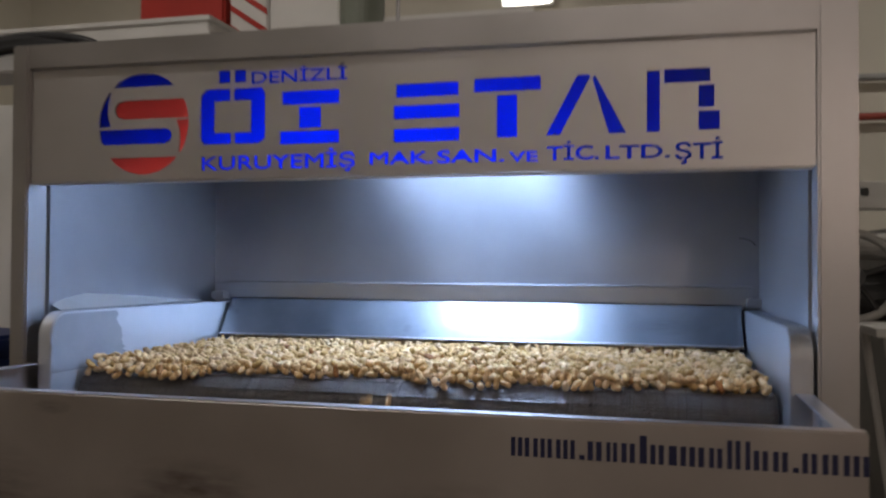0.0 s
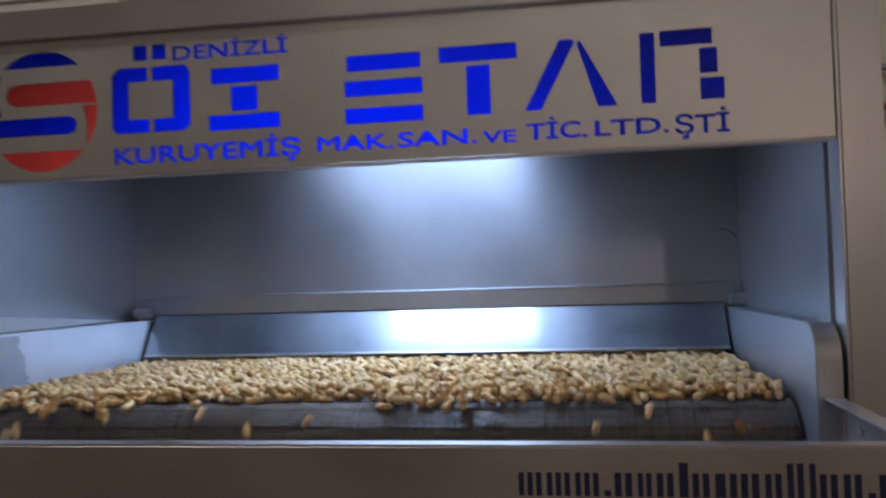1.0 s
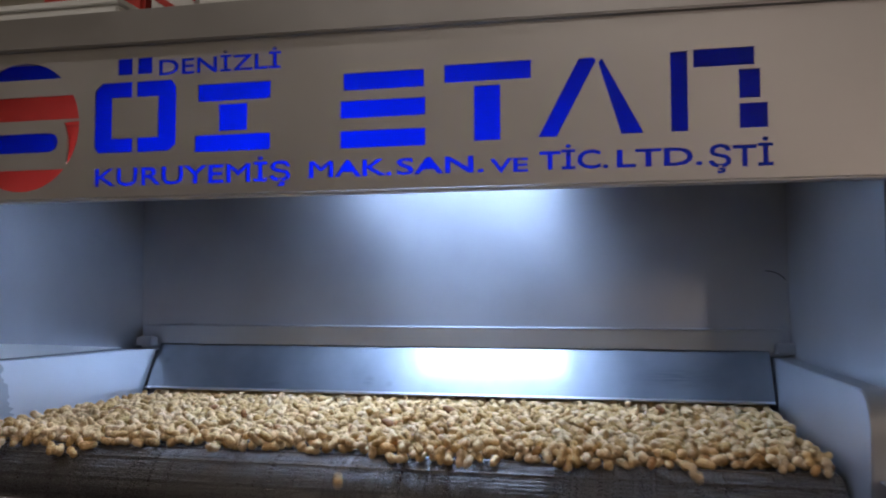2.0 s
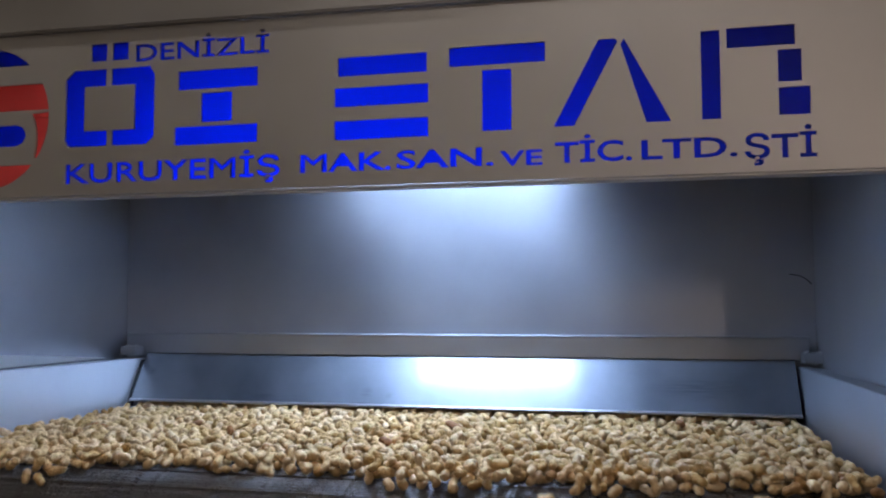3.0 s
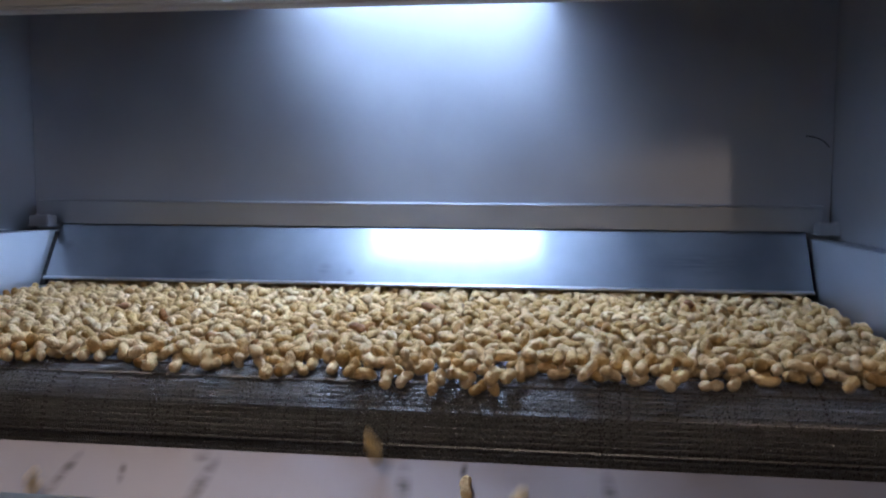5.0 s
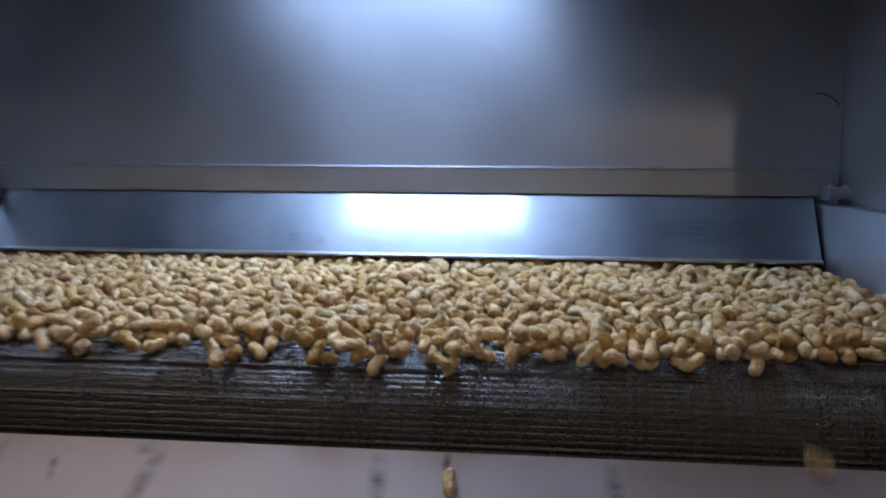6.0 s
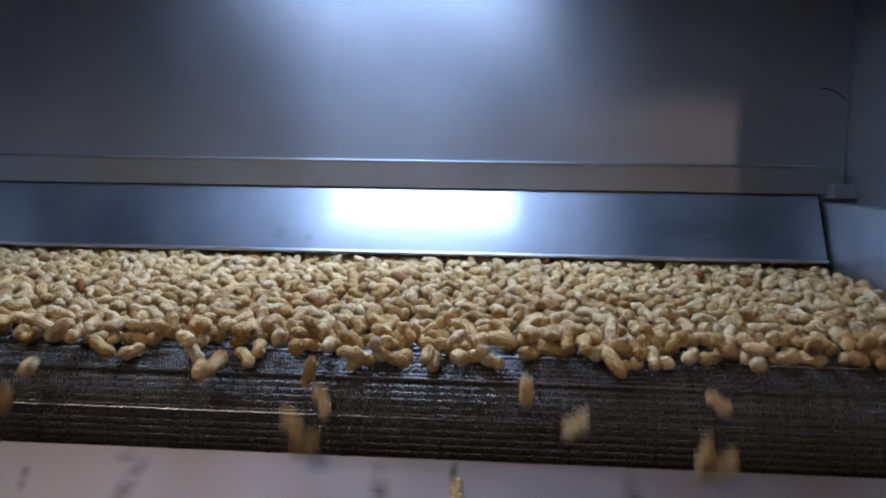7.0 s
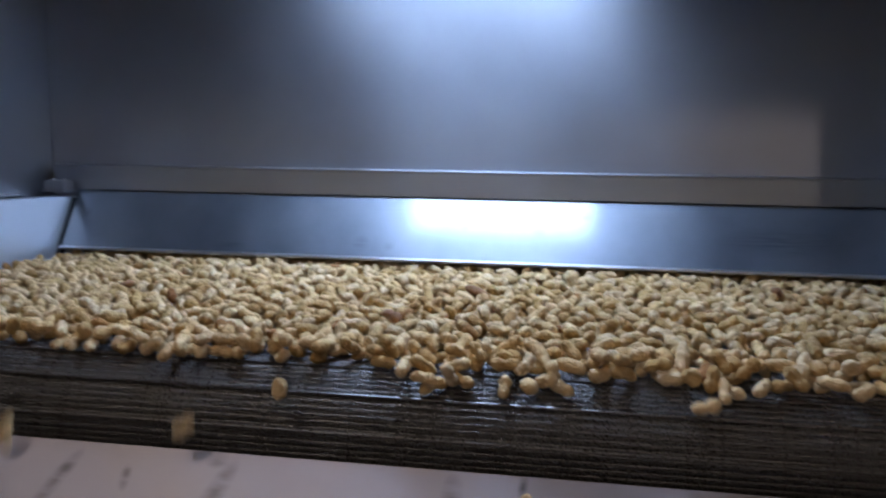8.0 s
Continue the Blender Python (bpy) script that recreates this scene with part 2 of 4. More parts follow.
# ---- the hall ----
X0, X1, Y0, Y1, TOP = -5.5, 5.0, -5.0, 6.5, 4.5
structure("floor", box_bm(X0, X1, Y0, Y1, -0.1, 0.0), M_floor, "grey worn concrete factory floor", "floor")
structure("ceiling", box_bm(X0, X1, Y0, Y1, TOP, TOP + 0.1), M_ceiling, "pale painted factory ceiling", "ceiling")
structure("wall_north", box_bm(X0, X1, Y1, Y1 + 0.15, 0, TOP), M_hall, "cream painted factory wall", "wall")
structure("wall_south", box_bm(X0, X1, Y0 - 0.15, Y0, 0, TOP), M_hall, "cream painted factory wall", "wall")
structure("wall_west", box_bm(X0 - 0.15, X0, Y0, Y1, 0, TOP), M_hall, "cream painted factory wall", "wall")
structure("wall_east", box_bm(X1, X1 + 0.15, Y0, Y1, 0, TOP), M_hall, "cream painted factory wall", "wall")
for lx, ly in HALL_LAMPS:
    t = thing("strip_light", "white ceiling strip light, switched on", "ceiling light", "hall strip lights", (lx, ly, 4.5))
    part("housing", box_bm(-0.8, 0.8, -0.1, 0.1, -0.12, 0.0, 0.008), M_white, t)
    part("diffuser", box_bm(-0.76, 0.76, -0.08, 0.08, -0.15, -0.121, 0.01), M_tube, t)


# ---- the roasting machine: hood, sign, guards, belt, trough ----
XL, XR = -1.172, 0.234          # inner faces of the hood
hood = thing("machine_hood", "stainless steel hood over the roaster outlet, lit inside", "machine hood")


def column(x0, x1, top):
    part("column", box_bm(x0, x1, 1.43, 1.488, 0.0, top, 0.004), M_frame, hood)


column(XL - 0.038, XL - 0.0004, 1.796)
column(XR + 0.0004, XR + 0.058, 1.796)
# the beam sits a little askew on the sign
part("top_beam", prism_bm(((XL, 1.7492), (XR, 1.7372), (XR, 1.795), (XL, 1.795)), "y", 1.4305, 1.488, 0.002), M_frame, hood)
part("side_wall", box_bm(XL - 0.004, XL + 0.004, 1.489, 2.145, 0.95, 1.78), M_wall, hood)
part("side_wall", box_bm(XR - 0.004, XR + 0.004, 1.489, 2.145, 0.95, 1.78), M_wall, hood)
part("back_wall", box_bm(XL + 0.005, XR - 0.005, 2.135, 2.143, 1.275, 1.78), M_wall, hood)
# roof sheets round the raised light bay, and the bay with its two cheeks
BAY0, BAY1, BAYF = -0.705, -0.235, 1.665
part("roof_sheet", box_bm(XL - 0.05, BAY0 - 0.004, 1.489, 2.6, 1.782, 1.79), M_wall, hood)
part("roof_sheet", box_bm(BAY1 + 0.004, XR + 0.05, 1.489, 2.6, 1.782, 1.79), M_wall, hood)
part("roof_sheet", box_bm(BAY0 - 0.0038, BAY1 + 0.0038, 1.489, BAYF - 0.004, 1.782, 1.79), M_wall, hood)
part("roof_sheet", box_bm(BAY0 - 0.0038, BAY1 + 0.0038, 2.144, 2.6, 1.782, 1.79), M_wall, hood)
for x0, x1, z0 in ((BAY0 - 0.0035, BAY0, 1.720), (BAY1, BAY1 + 0.0035, 1.702)):
    part("bay_cheek", box_bm(x0, x1, BAYF, 2.1345, z0, 1.868), M_white, hood, "white enamelled cheek beside the work light")
part("bay_front", box_bm(BAY0 - 0.0035, BAY1 + 0.0035, BAYF - 0.0038, BAYF - 0.0003, 1.779, 1.868), M_white, hood, "white enamelled bay front")
part("bay_back", box_bm(BAY0 - 0.0035, BAY1 + 0.0035, 2.1352, 2.143, 1.7802, 1.868), M_white, hood, "white enamelled bay back")
part("bay_top", box_bm(BAY0 - 0.0035, BAY1 + 0.0035, BAYF - 0.0038, 2.143, 1.8682, 1.873), M_white, hood, "white enamelled bay top")
part("lower_beam", box_bm(XL, XR, 1.455, 1.485, 0.3, 0.36, 0.003), M_frame, hood)
# the folded ledge at the foot of the back wall
part("ledge", prism_bm(((2.1345, 1.3298), (2.122, 1.3298), (2.117, 1.3280), (2.119, 1.3245), (2.124, 1.287), (2.1345, 1.287)), "x", XL + 0.02, XR - 0.02, 0.0008, 1), M_wall, hood, "folded ledge with a bright edge")

# sloping plate over the belt
PX0, PX1 = -1.113, 0.19
part("rear_plate", prism_bm(((2.128, 1.2866), (2.134, 1.2866), (2.080, 1.193), (2.071, 1.191), (2.071, 1.195)), "x", PX0, PX1, 0.0006, 1), M_plate, hood, "smooth sloping plate that mirrors the lamp")
part("plate_lip", rod_bm((PX0, 2.0672, 1.1935), (PX1, 2.0672, 1.1935), 0.0032), M_fold, hood, "bright rolled lip")
part("rear_plate_seal", prism_bm(((2.120, 1.272), (2.134, 1.272), (2.080, 1.180), (2.066, 1.180)), "x", PX0 - 0.009, PX0 - 0.001), M_black, hood, "black rubber seal")
part("tunnel_roof", box_bm(XL, XR, 2.145, 2.62, 1.275, 1.281), M_drum, hood)
part("tunnel_end", box_bm(XL, XR, 2.621, 2.627, 0.95, 1.281), M_drum, hood)
part("tunnel_side", box_bm(XL - 0.004, XL + 0.004, 2.146, 2.62, 0.95, 1.2745), M_drum, hood)
part("tunnel_side", box_bm(XR - 0.004, XR + 0.004, 2.146, 2.62, 0.95, 1.2745), M_drum, hood)
for cx in (XL + 0.04, XR - 0.018):
    part("bracket", box_bm(cx - 0.018, cx + 0.018, 2.085, 2.1165, 1.285, 1.302, 0.002), M_wall, hood)
    for bx in (cx - 0.010, cx + 0.010):
        part("bracket_bolt", rod_bm((bx, 2.1, 1.302), (bx, 2.1, 1.3045), 0.004), M_frame, hood)
    part("bracket_shelf", box_bm(cx - 0.020, cx + 0.020, 2.082, 2.1185, 1.2835, 1.2848), M_wall, hood)


def guard(x_in, x_out, mat):
    """Box-shaped side guard with a rounded front top."""
    a = [(2.15, 1.05), (2.15, 1.275)]
    for i in range(9):
        w = radians(90 * i / 8)
        a.append((1.485 - 0.045 * math.sin(w), 1.237 + 0.045 * math.cos(w)))
    a.append((1.44, 1.05))
    ob = part("side_guard", prism_bm(a, "x", x_in, x_out, 0.0015, 2), mat, hood, "box-shaped guard with a rounded front")
    return ob


guard(PX0 - 0.010, -1.151, M_bared_lit)
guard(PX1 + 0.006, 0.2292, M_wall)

# a dull protective film, torn off raggedly, still covers the front of one guard
fr = random.Random(12)
torn = [(1.643 + 0.034 * (1.272 - z) / 0.1 + fr.uniform(-0.008, 0.008), z) for z in np.linspace(1.276, 1.165, 22)]
rim = [(1.485 - 0.041 * math.sin(radians(90 * i / 8)), 1.2365 + 0.041 * math.cos(radians(90 * i / 8))) for i in range(9)]
part("torn_film", prism_bm(rim[::-1] + torn + [(1.444, 1.165)], "x", PX0 - 0.0097, PX0 - 0.0091), M_dull, hood, "dull torn protective film")

# a tapering sealing strip, folded in over the guard from the side wall
strip = bmesh.new()
top_edge = [(1.497, 1.294), (1.535, 1.305), (1.60, 1.3135), (1.70, 1.307), (1.83, 1.298), (1.93, 1.290), (2.035, 1.2815)]
va = [strip.verts.new((XL + 0.0045, y, z)) for y, z in top_edge]
vb = [strip.verts.new((XL + 0.0245, y, 1.2835 - 0.0025 * (y - 1.5) / 0.5)) for y, z in top_edge]
for i in range(len(top_edge) - 1):
    strip.faces.new((va[i], vb[i], vb[i + 1], va[i + 1]))
bmesh.ops.solidify(strip, geom=strip.faces[:], thickness=0.0012)
# white instead of steel, standing for the lamp's glare on this fold
part("sealing_strip", strip, M_white, hood, "sealing strip, white for the lamp glare on it")

wire = bmesh.new()
wp = [(0.186 + 0.037 * i / 8, 2.1335, 1.442 - 0.003 * i / 8 - 0.015 * (i / 8) ** 3) for i in range(9)]
for p, q in zip(wp, wp[1:]):
    rod_bm(p, q, 0.0009, 6, wire)
part("thin_wire", wire, M_black, hood, "thin dark wire on the back wall")

# the work light
light = thing("work_light", "white LED work light under the hood roof, on", "lamp")
part("lamp_housing", box_bm(-0.698, -0.245, 1.712, 2.045, 1.849, 1.8675, 0.004), M_white, light)
part("lamp_diffuser", box_bm(-0.690, -0.255, 1.722, 2.035, 1.842, 1.8485, 0.003), M_led, light, "glowing white diffuser")

# ---- the sign ----
sign = thing("sign_panel", "brushed steel sign panel with blue backlit cut-outs", "sign")
SY0, SY1 = 1.440, 1.443
ZB = 1.5315
outlines = [[(XL + 0.0008, ZB), (XR - 0.0008, ZB), (XR - 0.0008, 1.7365), (XL + 0.0008, 1.7485)]]


def cut_poly(pts):
    outlines.append([tuple(p) for p in pts])


def bar(x0, x1, z0, z1):
    cut_poly(((x0, z0), (x1, z0), (x1, z1), (x0, z1)))


# large plain blue blocks, frames and slanting bars with slits
cut_poly(((-0.803, 1.594), (-0.748, 1.594), (-0.748, 1.614), (-0.781, 1.614), (-0.781, 1.672), (-0.750, 1.672), (-0.750, 1.694), (-0.798, 1.694), (-0.809, 1.683), (-0.809, 1.603)))
cut_poly(((-0.741, 1.594), (-0.692, 1.594), (-0.681, 1.603), (-0.681, 1.683), (-0.688, 1.694), (-0.743, 1.694), (-0.743, 1.672), (-0.709, 1.672), (-0.709, 1.614), (-0.741, 1.614)))
bar(-0.773, -0.750, 1.7045, 1.7275), bar(-0.742, -0.719, 1.7045, 1.7275)
bar(-0.648, -0.540, 1.660, 1.684), bar(-0.616, -0.574, 1.618, 1.655), bar(-0.652, -0.540, 1.590, 1.613)
bar(-0.436, -0.326, 1.664, 1.687), bar(-0.440, -0.324, 1.627, 1.650), bar(-0.440, -0.324, 1.587, 1.610)
bar(-0.299, -0.187, 1.667, 1.690), bar(-0.260, -0.226, 1.590, 1.661)
cut_poly(((-0.178, 1.591), (-0.155, 1.591), (-0.106, 1.684), (-0.109, 1.688), (-0.127, 1.688)))
cut_poly(((-0.076, 1.591), (-0.049, 1.591), (-0.099, 1.687), (-0.103, 1.681)))
bar(-0.017, 0.003, 1.591, 1.689), bar(0.010, 0.080, 1.668, 1.690), bar(0.062, 0.086, 1.628, 1.663), bar(0.062, 0.094, 1.592, 1.622)

# the round emblem: four plain bands
LX, LZ, LR = -0.928, 1.6365, 0.0945


def band(z0, z1, x0, x1):
    """A band of the disc between two heights, rounded off at x0 and x1."""
    mid, r = (z0 + z1) / 2, (z1 - z0) / 2
    pts = []
    for i in range(9):
        z = z0 + (z1 - z0) * i / 8
        w = math.sqrt(max(LR * LR - (z - LZ) ** 2, 1e-9))
        pts.append((min(LX + w, x1 - r + math.sqrt(max(r * r - (z - mid) ** 2, 0))), z))
    for i in range(9):
        z = z1 + (z0 - z1) * i / 8
        w = math.sqrt(max(LR * LR - (z - LZ) ** 2, 1e-9))
        pts.append((max(LX - w, x0 + r - math.sqrt(max(r * r - (z - mid) ** 2, 0))), z))
    clean = [p for i, p in enumerate(pts) if (Vector(p) - Vector(pts[i - 1])).length > 1e-4]
    cut_poly(clean)


def arc(a0, a1, w0, w1):
    """A thin crescent along the rim, from angle a0 to a1 in degrees."""
    out = [(LX + LR * math.cos(radians(a)), LZ + LR * math.sin(radians(a))) for a in np.linspace(a0, a1, 9)]
    inn = [(LX + (LR - w) * math.cos(radians(a)), LZ + (LR - w) * math.sin(radians(a))) for a, w in zip(np.linspace(a1, a0, 9), np.linspace(w1, w0, 9))]
    cut_poly(out + inn)


band(1.706, LZ + LR - 0.0005, -2, 2)
band(1.646, 1.681, LX - 0.060, 2)
band(1.599, 1.627, -2, LX + 0.060)
band(LZ - LR + 0.0005, 1.574, -2, 2)
arc(183, 139, 0.026, 0.004)
arc(4, -36, 0.026, 0.004)


def text_cut(body, x0, x1, z0, z1):
    """Lettering cut through the panel, stretched to its width and height."""
    cu = bpy.data.curves.new("lettering", "FONT")
    cu.body, cu.resolution_u, cu.offset = body, 3, 0.020
    ob = new("lettering", cu)
    bpy.context.view_layer.update()
    me = bpy.data.meshes.new_from_object(ob.evaluated_get(bpy.context.evaluated_depsgraph_get()))
    bpy.data.objects.remove(ob)
    tb = bmesh.new()
    tb.from_mesh(me)
    bpy.data.meshes.remove(me)
    bmesh.ops.remove_doubles(tb, verts=tb.verts[:], dist=1e-5)
    xs, ys = [v.co.x for v in tb.verts], [v.co.y for v in tb.verts]
    ax, bx, ay, by = min(xs), max(xs), min(ys), max(ys)
    rim = {e for e in tb.edges if len(e.link_faces) == 1}
    while rim:
        e = rim.pop()
        first, v = e.verts
        loop = [first, v]
        while v is not first:
            step = next((k for k in v.link_edges if k in rim), None)
            if step is None:
                break
            rim.discard(step)
            v = step.other_vert(v)
            loop.append(v)
        if len(loop) > 4:
            cut_poly([(x0 + (p.co.x - ax) / (bx - ax) * (x1 - x0), z0 + (p.co.y - ay) / (by - ay) * (z1 - z0)) for p in loop[:-1]])
    tb.free()


text_cut("DENİZLİ", -0.709, -0.5255, 1.7005, 1.7305)
text_cut("KURUYEMİŞ", -0.807, -0.510, 1.5395, 1.581)
text_cut("MAK.", -0.484, -0.369, 1.549, 1.5715)
text_cut("SAN.", -0.363, -0.247, 1.549, 1.5715)
text_cut("VE", -0.240, -0.191, 1.548, 1.566)
text_cut("TİC.", -0.177, -0.092, 1.549, 1.581)
text_cut("LTD.", -0.082, 0.019, 1.549, 1.5715)
text_cut("ŞTİ", 0.026, 0.099, 1.5385, 1.581)
sheet = bpy.data.curves.new("panel", "CURVE")
sheet.dimensions, sheet.fill_mode, sheet.extrude = "2D", "BOTH", (SY1 - SY0) / 2
for pts in outlines:
    sp = sheet.splines.new("POLY")
    sp.points.add(len(pts) - 1)
    for q, (x, z) in zip(sp.points, pts):
        q.co = (x, z, 0, 1)
    sp.use_cyclic_u = True
flat = new("panel_outline", sheet)
bpy.context.view_layer.update()
holed = bpy.data.meshes.new_from_object(flat.evaluated_get(bpy.context.evaluated_depsgraph_get()))
bpy.data.objects.remove(flat)
holed.transform(Matrix.Translation((0, (SY0 + SY1) / 2, 0)) @ Matrix.Rotation(radians(90), 4, "X"))
holed.materials.clear()
holed.materials.append(M_panel)
sb = bmesh.new()
sb.from_mesh(holed)
bmesh.ops.remove_doubles(sb, verts=sb.verts[:], dist=1e-6)
sb.verts.ensure_lookup_table()
seen, islands = set(), []
for v in sb.verts:
    if v.index in seen:
        continue
    todo, island = [v], []
    seen.add(v.index)
    while todo:
        u = todo.pop()
        island.append(u.index)
        for e in u.link_edges:
            w = e.other_vert(u)
            if w.index not in seen:
                seen.add(w.index)
                todo.append(w)
    islands.append(island)
islands.sort(key=len, reverse=True)
for n, island in enumerate(islands):
    keep = set(island)
    piece = sb.copy()
    piece.verts.ensure_lookup_table()
    bmesh.ops.delete(piece, geom=[v for v in piece.verts if v.index not in keep], context="VERTS")
    part("letter_centre" if n else "panel", piece, M_panel, sign)
sb.free()
part("top_lip", box_bm(XL + 0.001, XR - 0.001, 1.4436, 1.4466, 1.7290, 1.7353), M_frame, sign)
for x0, x1 in ((XL + 0.0001, XL + 0.012), (XR - 0.012, XR - 0.0001)):
    part("side_lip", box_bm(x0, x1, 1.4436, 1.4466, ZB, 1.7288), M_frame, sign)
part("bottom_fold", box_bm(XL + 0.003, XR - 0.003, 1.4405, 1.462, ZB - 0.004, ZB - 0.0005, 0.001, 1), M_panel, sign)
for x0, x1, z0, z1 in ((-0.814, -0.6765, 1.5885, 1.6985), (-0.7765, -0.7145, 1.7015, 1.7335), (-0.656, -0.536, 1.583, 1.688), (-0.444, -0.320, 1.583, 1.692), (-0.302, -0.184, 1.583, 1.693), (-0.1815, -0.044, 1.583, 1.691), (-0.022, 0.104, 1.583, 1.693), (-0.812, 0.108, 1.536, 1.5825), (-0.7135, -0.522, 1.6988, 1.7335)):
    part("blue_film", box_bm(x0, x1, 1.4445, 1.4455, z0, z1), M_film_blue, sign, "translucent blue film")
for x0, x1, z0, z1, mat, name in ((-1.028, -0.828, 1.6935, 1.735, M_film_blue, "blue_film"), (-1.028, -0.9905, 1.637, 1.693, M_film_blue, "blue_film"), (-0.990, -0.828, 1.637, 1.693, M_film_red, "red_film"), (-1.028, -0.865, 1.5868, 1.6365, M_film_blue, "blue_film"), (-0.8645, -0.828, 1.5868, 1.6365, M_film_red, "red_film"), (-1.028, -0.828, 1.538, 1.5863, M_film_red, "red_film")):
    part(name, box_bm(x0, x1, 1.4465, 1.4475, z0, z1), mat, sign, "translucent film behind the emblem")

# ---- the belt ----
BZ, DY, DZ, DR = 1.163, 1.567, 1.100, 0.063
BX0, BX1 = PX0 - 0.006, PX1
belt = thing("wire_belt", "dark steel spiral wire conveyor belt on its end roller", "conveyor belt")
part("belt_bed", box_bm(BX0, BX1, DY, 2.6, BZ - 0.012, BZ - 0.0031), M_drum, belt)
rb = bmesh.new()
bmesh.ops.create_cone(rb, cap_ends=True, segments=64, radius1=DR - 0.0031, radius2=DR - 0.0031, depth=BX1 - BX0, matrix=Matrix.Translation(((BX0 + BX1) / 2, DY, DZ)) @ Matrix.Rotation(radians(90), 4, "Y"))
part("end_roller", rb, M_drum, belt, smooth=True)


def wire_row_mesh(flip):
    """One flattened wire spiral across the belt, with its straight cross rod."""
    pitch, r, n = 0.0027, 0.00082, 6
    turns = int((BX1 - BX0 - 0.009) / pitch)
    pts = []
    for i in range(turns * n + 1):
        w = 2 * math.pi * i / n
        pts.append((BX0 + 0.002 + pitch * i / n, flip * 0.0033 * math.sin(w), 0.0012 * math.cos(w)))
    verts, faces = [], []
    for i, p in enumerate(pts):
        a = Vector(pts[min(i + 1, len(pts) - 1)]) - Vector(pts[max(i - 1, 0)])
        a.normalize()
        u = a.cross(Vector((0, 0.3, 1))).normalized()
        v = a.cross(u)
        for k in range(4):
            c, s = math.cos(k * math.pi / 2), math.sin(k * math.pi / 2)
            verts.append(Vector(p) + (u * c + v * s) * r)
        if i:
            for k in range(4):
                b0, b1 = (i - 1) * 4, i * 4
                faces.append((b0 + k, b0 + (k + 1) % 4, b1 + (k + 1) % 4, b1 + k))
    me = bpy.data.meshes.new("wire_spiral")
    o = len(verts)
    for x in (BX0, BX1):
        for k in range(6):
            verts.append(Vector((x, 0.0031 + 0.0011 * math.cos(k * math.pi / 3), 0.0005 + 0.0011 * math.sin(k * math.pi / 3))))
    for k in range(6):
        faces.append((o + k, o + (k + 1) % 6, o + 6 + (k + 1) % 6, o + 6 + k))
    me.from_pydata(verts, [], faces)
    me.polygons.foreach_set("use_smooth", [True] * len(me.polygons))
    me.materials.append(M_wire)
    return me


# the belt creeps forward: a length s along it, 0 where it meets the roller, grows at this speed
SPEED, ROW_STEP = 0.0080, 0.0062


def on_belt(s, lift=0.0, x=0.0):
    """The pose of a thing that rides the belt at length s, over the flat run and round the roller."""
    if s < 0:
        return pose(x, DY - s, BZ + lift)
    w = s / DR
    return pose(x, DY - (DR + lift) * math.sin(w), DZ + (DR + lift) * math.cos(w), math.degrees(w), 0, 0)


rows_mesh = (wire_row_mesh(1), wire_row_mesh(-1))
belt_riders = []
slip = random.Random(8)
for i in range(54):
    ob = new("wire_spiral", rows_mesh[i % 2])
    ob.parent = belt
    belt_riders.append((ob, -0.215 + i * ROW_STEP, -0.0022, (i % 2) * 0.00135 + slip.uniform(0, 0.0003)))
cross_rod = mesh_ob("cross_rod", rod_bm((BX0, 0, 0), (BX1, 0, 0), 0.0012, 8), M_wire)
for i in range(8):
    ob = cross_rod if i == 0 else new("cross_rod", cross_rod.data)
    ob.parent = belt
    belt_riders.append((ob, 0.0207 + (i - 5) * 0.0345, 0.0004, 0.0))
for ob, s0, lift, x in belt_riders:
    ob.matrix_basis = on_belt(s0, lift, x)

# ---- the trough ----
trough = thing("catch_trough", "brushed steel catch trough below the belt end", "trough")
TX0, TX1, TY, TZ = XL + 0.004, 0.229, 1.096, 1.1905
part("front_wall", box_bm(TX0, TX1, TY, TY + 0.003, 0.80, TZ - 0.0002, 0.0005, 1), M_trough, trough)
part("front_fold", box_bm(TX0 + 0.001, TX1 - 0.001, TY + 0.0005, TY + 0.022, TZ - 0.0003, TZ + 0.0022, 0.001, 2), M_trough, trough, "folded top edge")
for x0, x1 in ((TX0, TX0 + 0.003), (TX1 - 0.003, TX1)):
    part("end_wall", box_bm(x0, x1, TY + 0.0035, 1.428, 0.80, 1.1825), M_trough, trough)
for x0, x1 in ((TX0 + 0.0005, TX0 + 0.026), (TX1 - 0.026, TX1 - 0.0005)):
    part("end_fold", box_bm(x0, x1, TY + 0.0225, 1.437, 1.183, 1.1855, 0.001, 2), M_fold, trough, "folded top edge")
part("chute_floor", prism_bm(((1.499, 1.0895), (1.496, 1.0925), (1.190, 0.8384), (1.10, 0.8384), (1.10, 0.834), (1.183, 0.834)), "x", TX0 + 0.004, TX1 - 0.004), M_tray, trough, "pale smeared steel chute floor")
part("bolt", rod_bm((0.2262, 1.36, 1.155), (0.2225, 1.36, 1.155), 0.006, 8), M_fold, trough)
url = thing("web_lettering", "navy vinyl lettering shown as bars on the trough front", "lettering")
ux, HEIGHTS = -0.178, (0, 0, 0, 2, 0, 0, 0, 1, 0, 0, 0, 0, 1, 1, 0, 0, 2, 0, 0, 0)
WIDTHS = (25, 25, 25, 9, 20, 16, 19, 11, 19, 12, 29, 18, 18, 8, 19, 19, 9, 19, 20, 29)
scale_u = 0.411 / sum(WIDTHS)
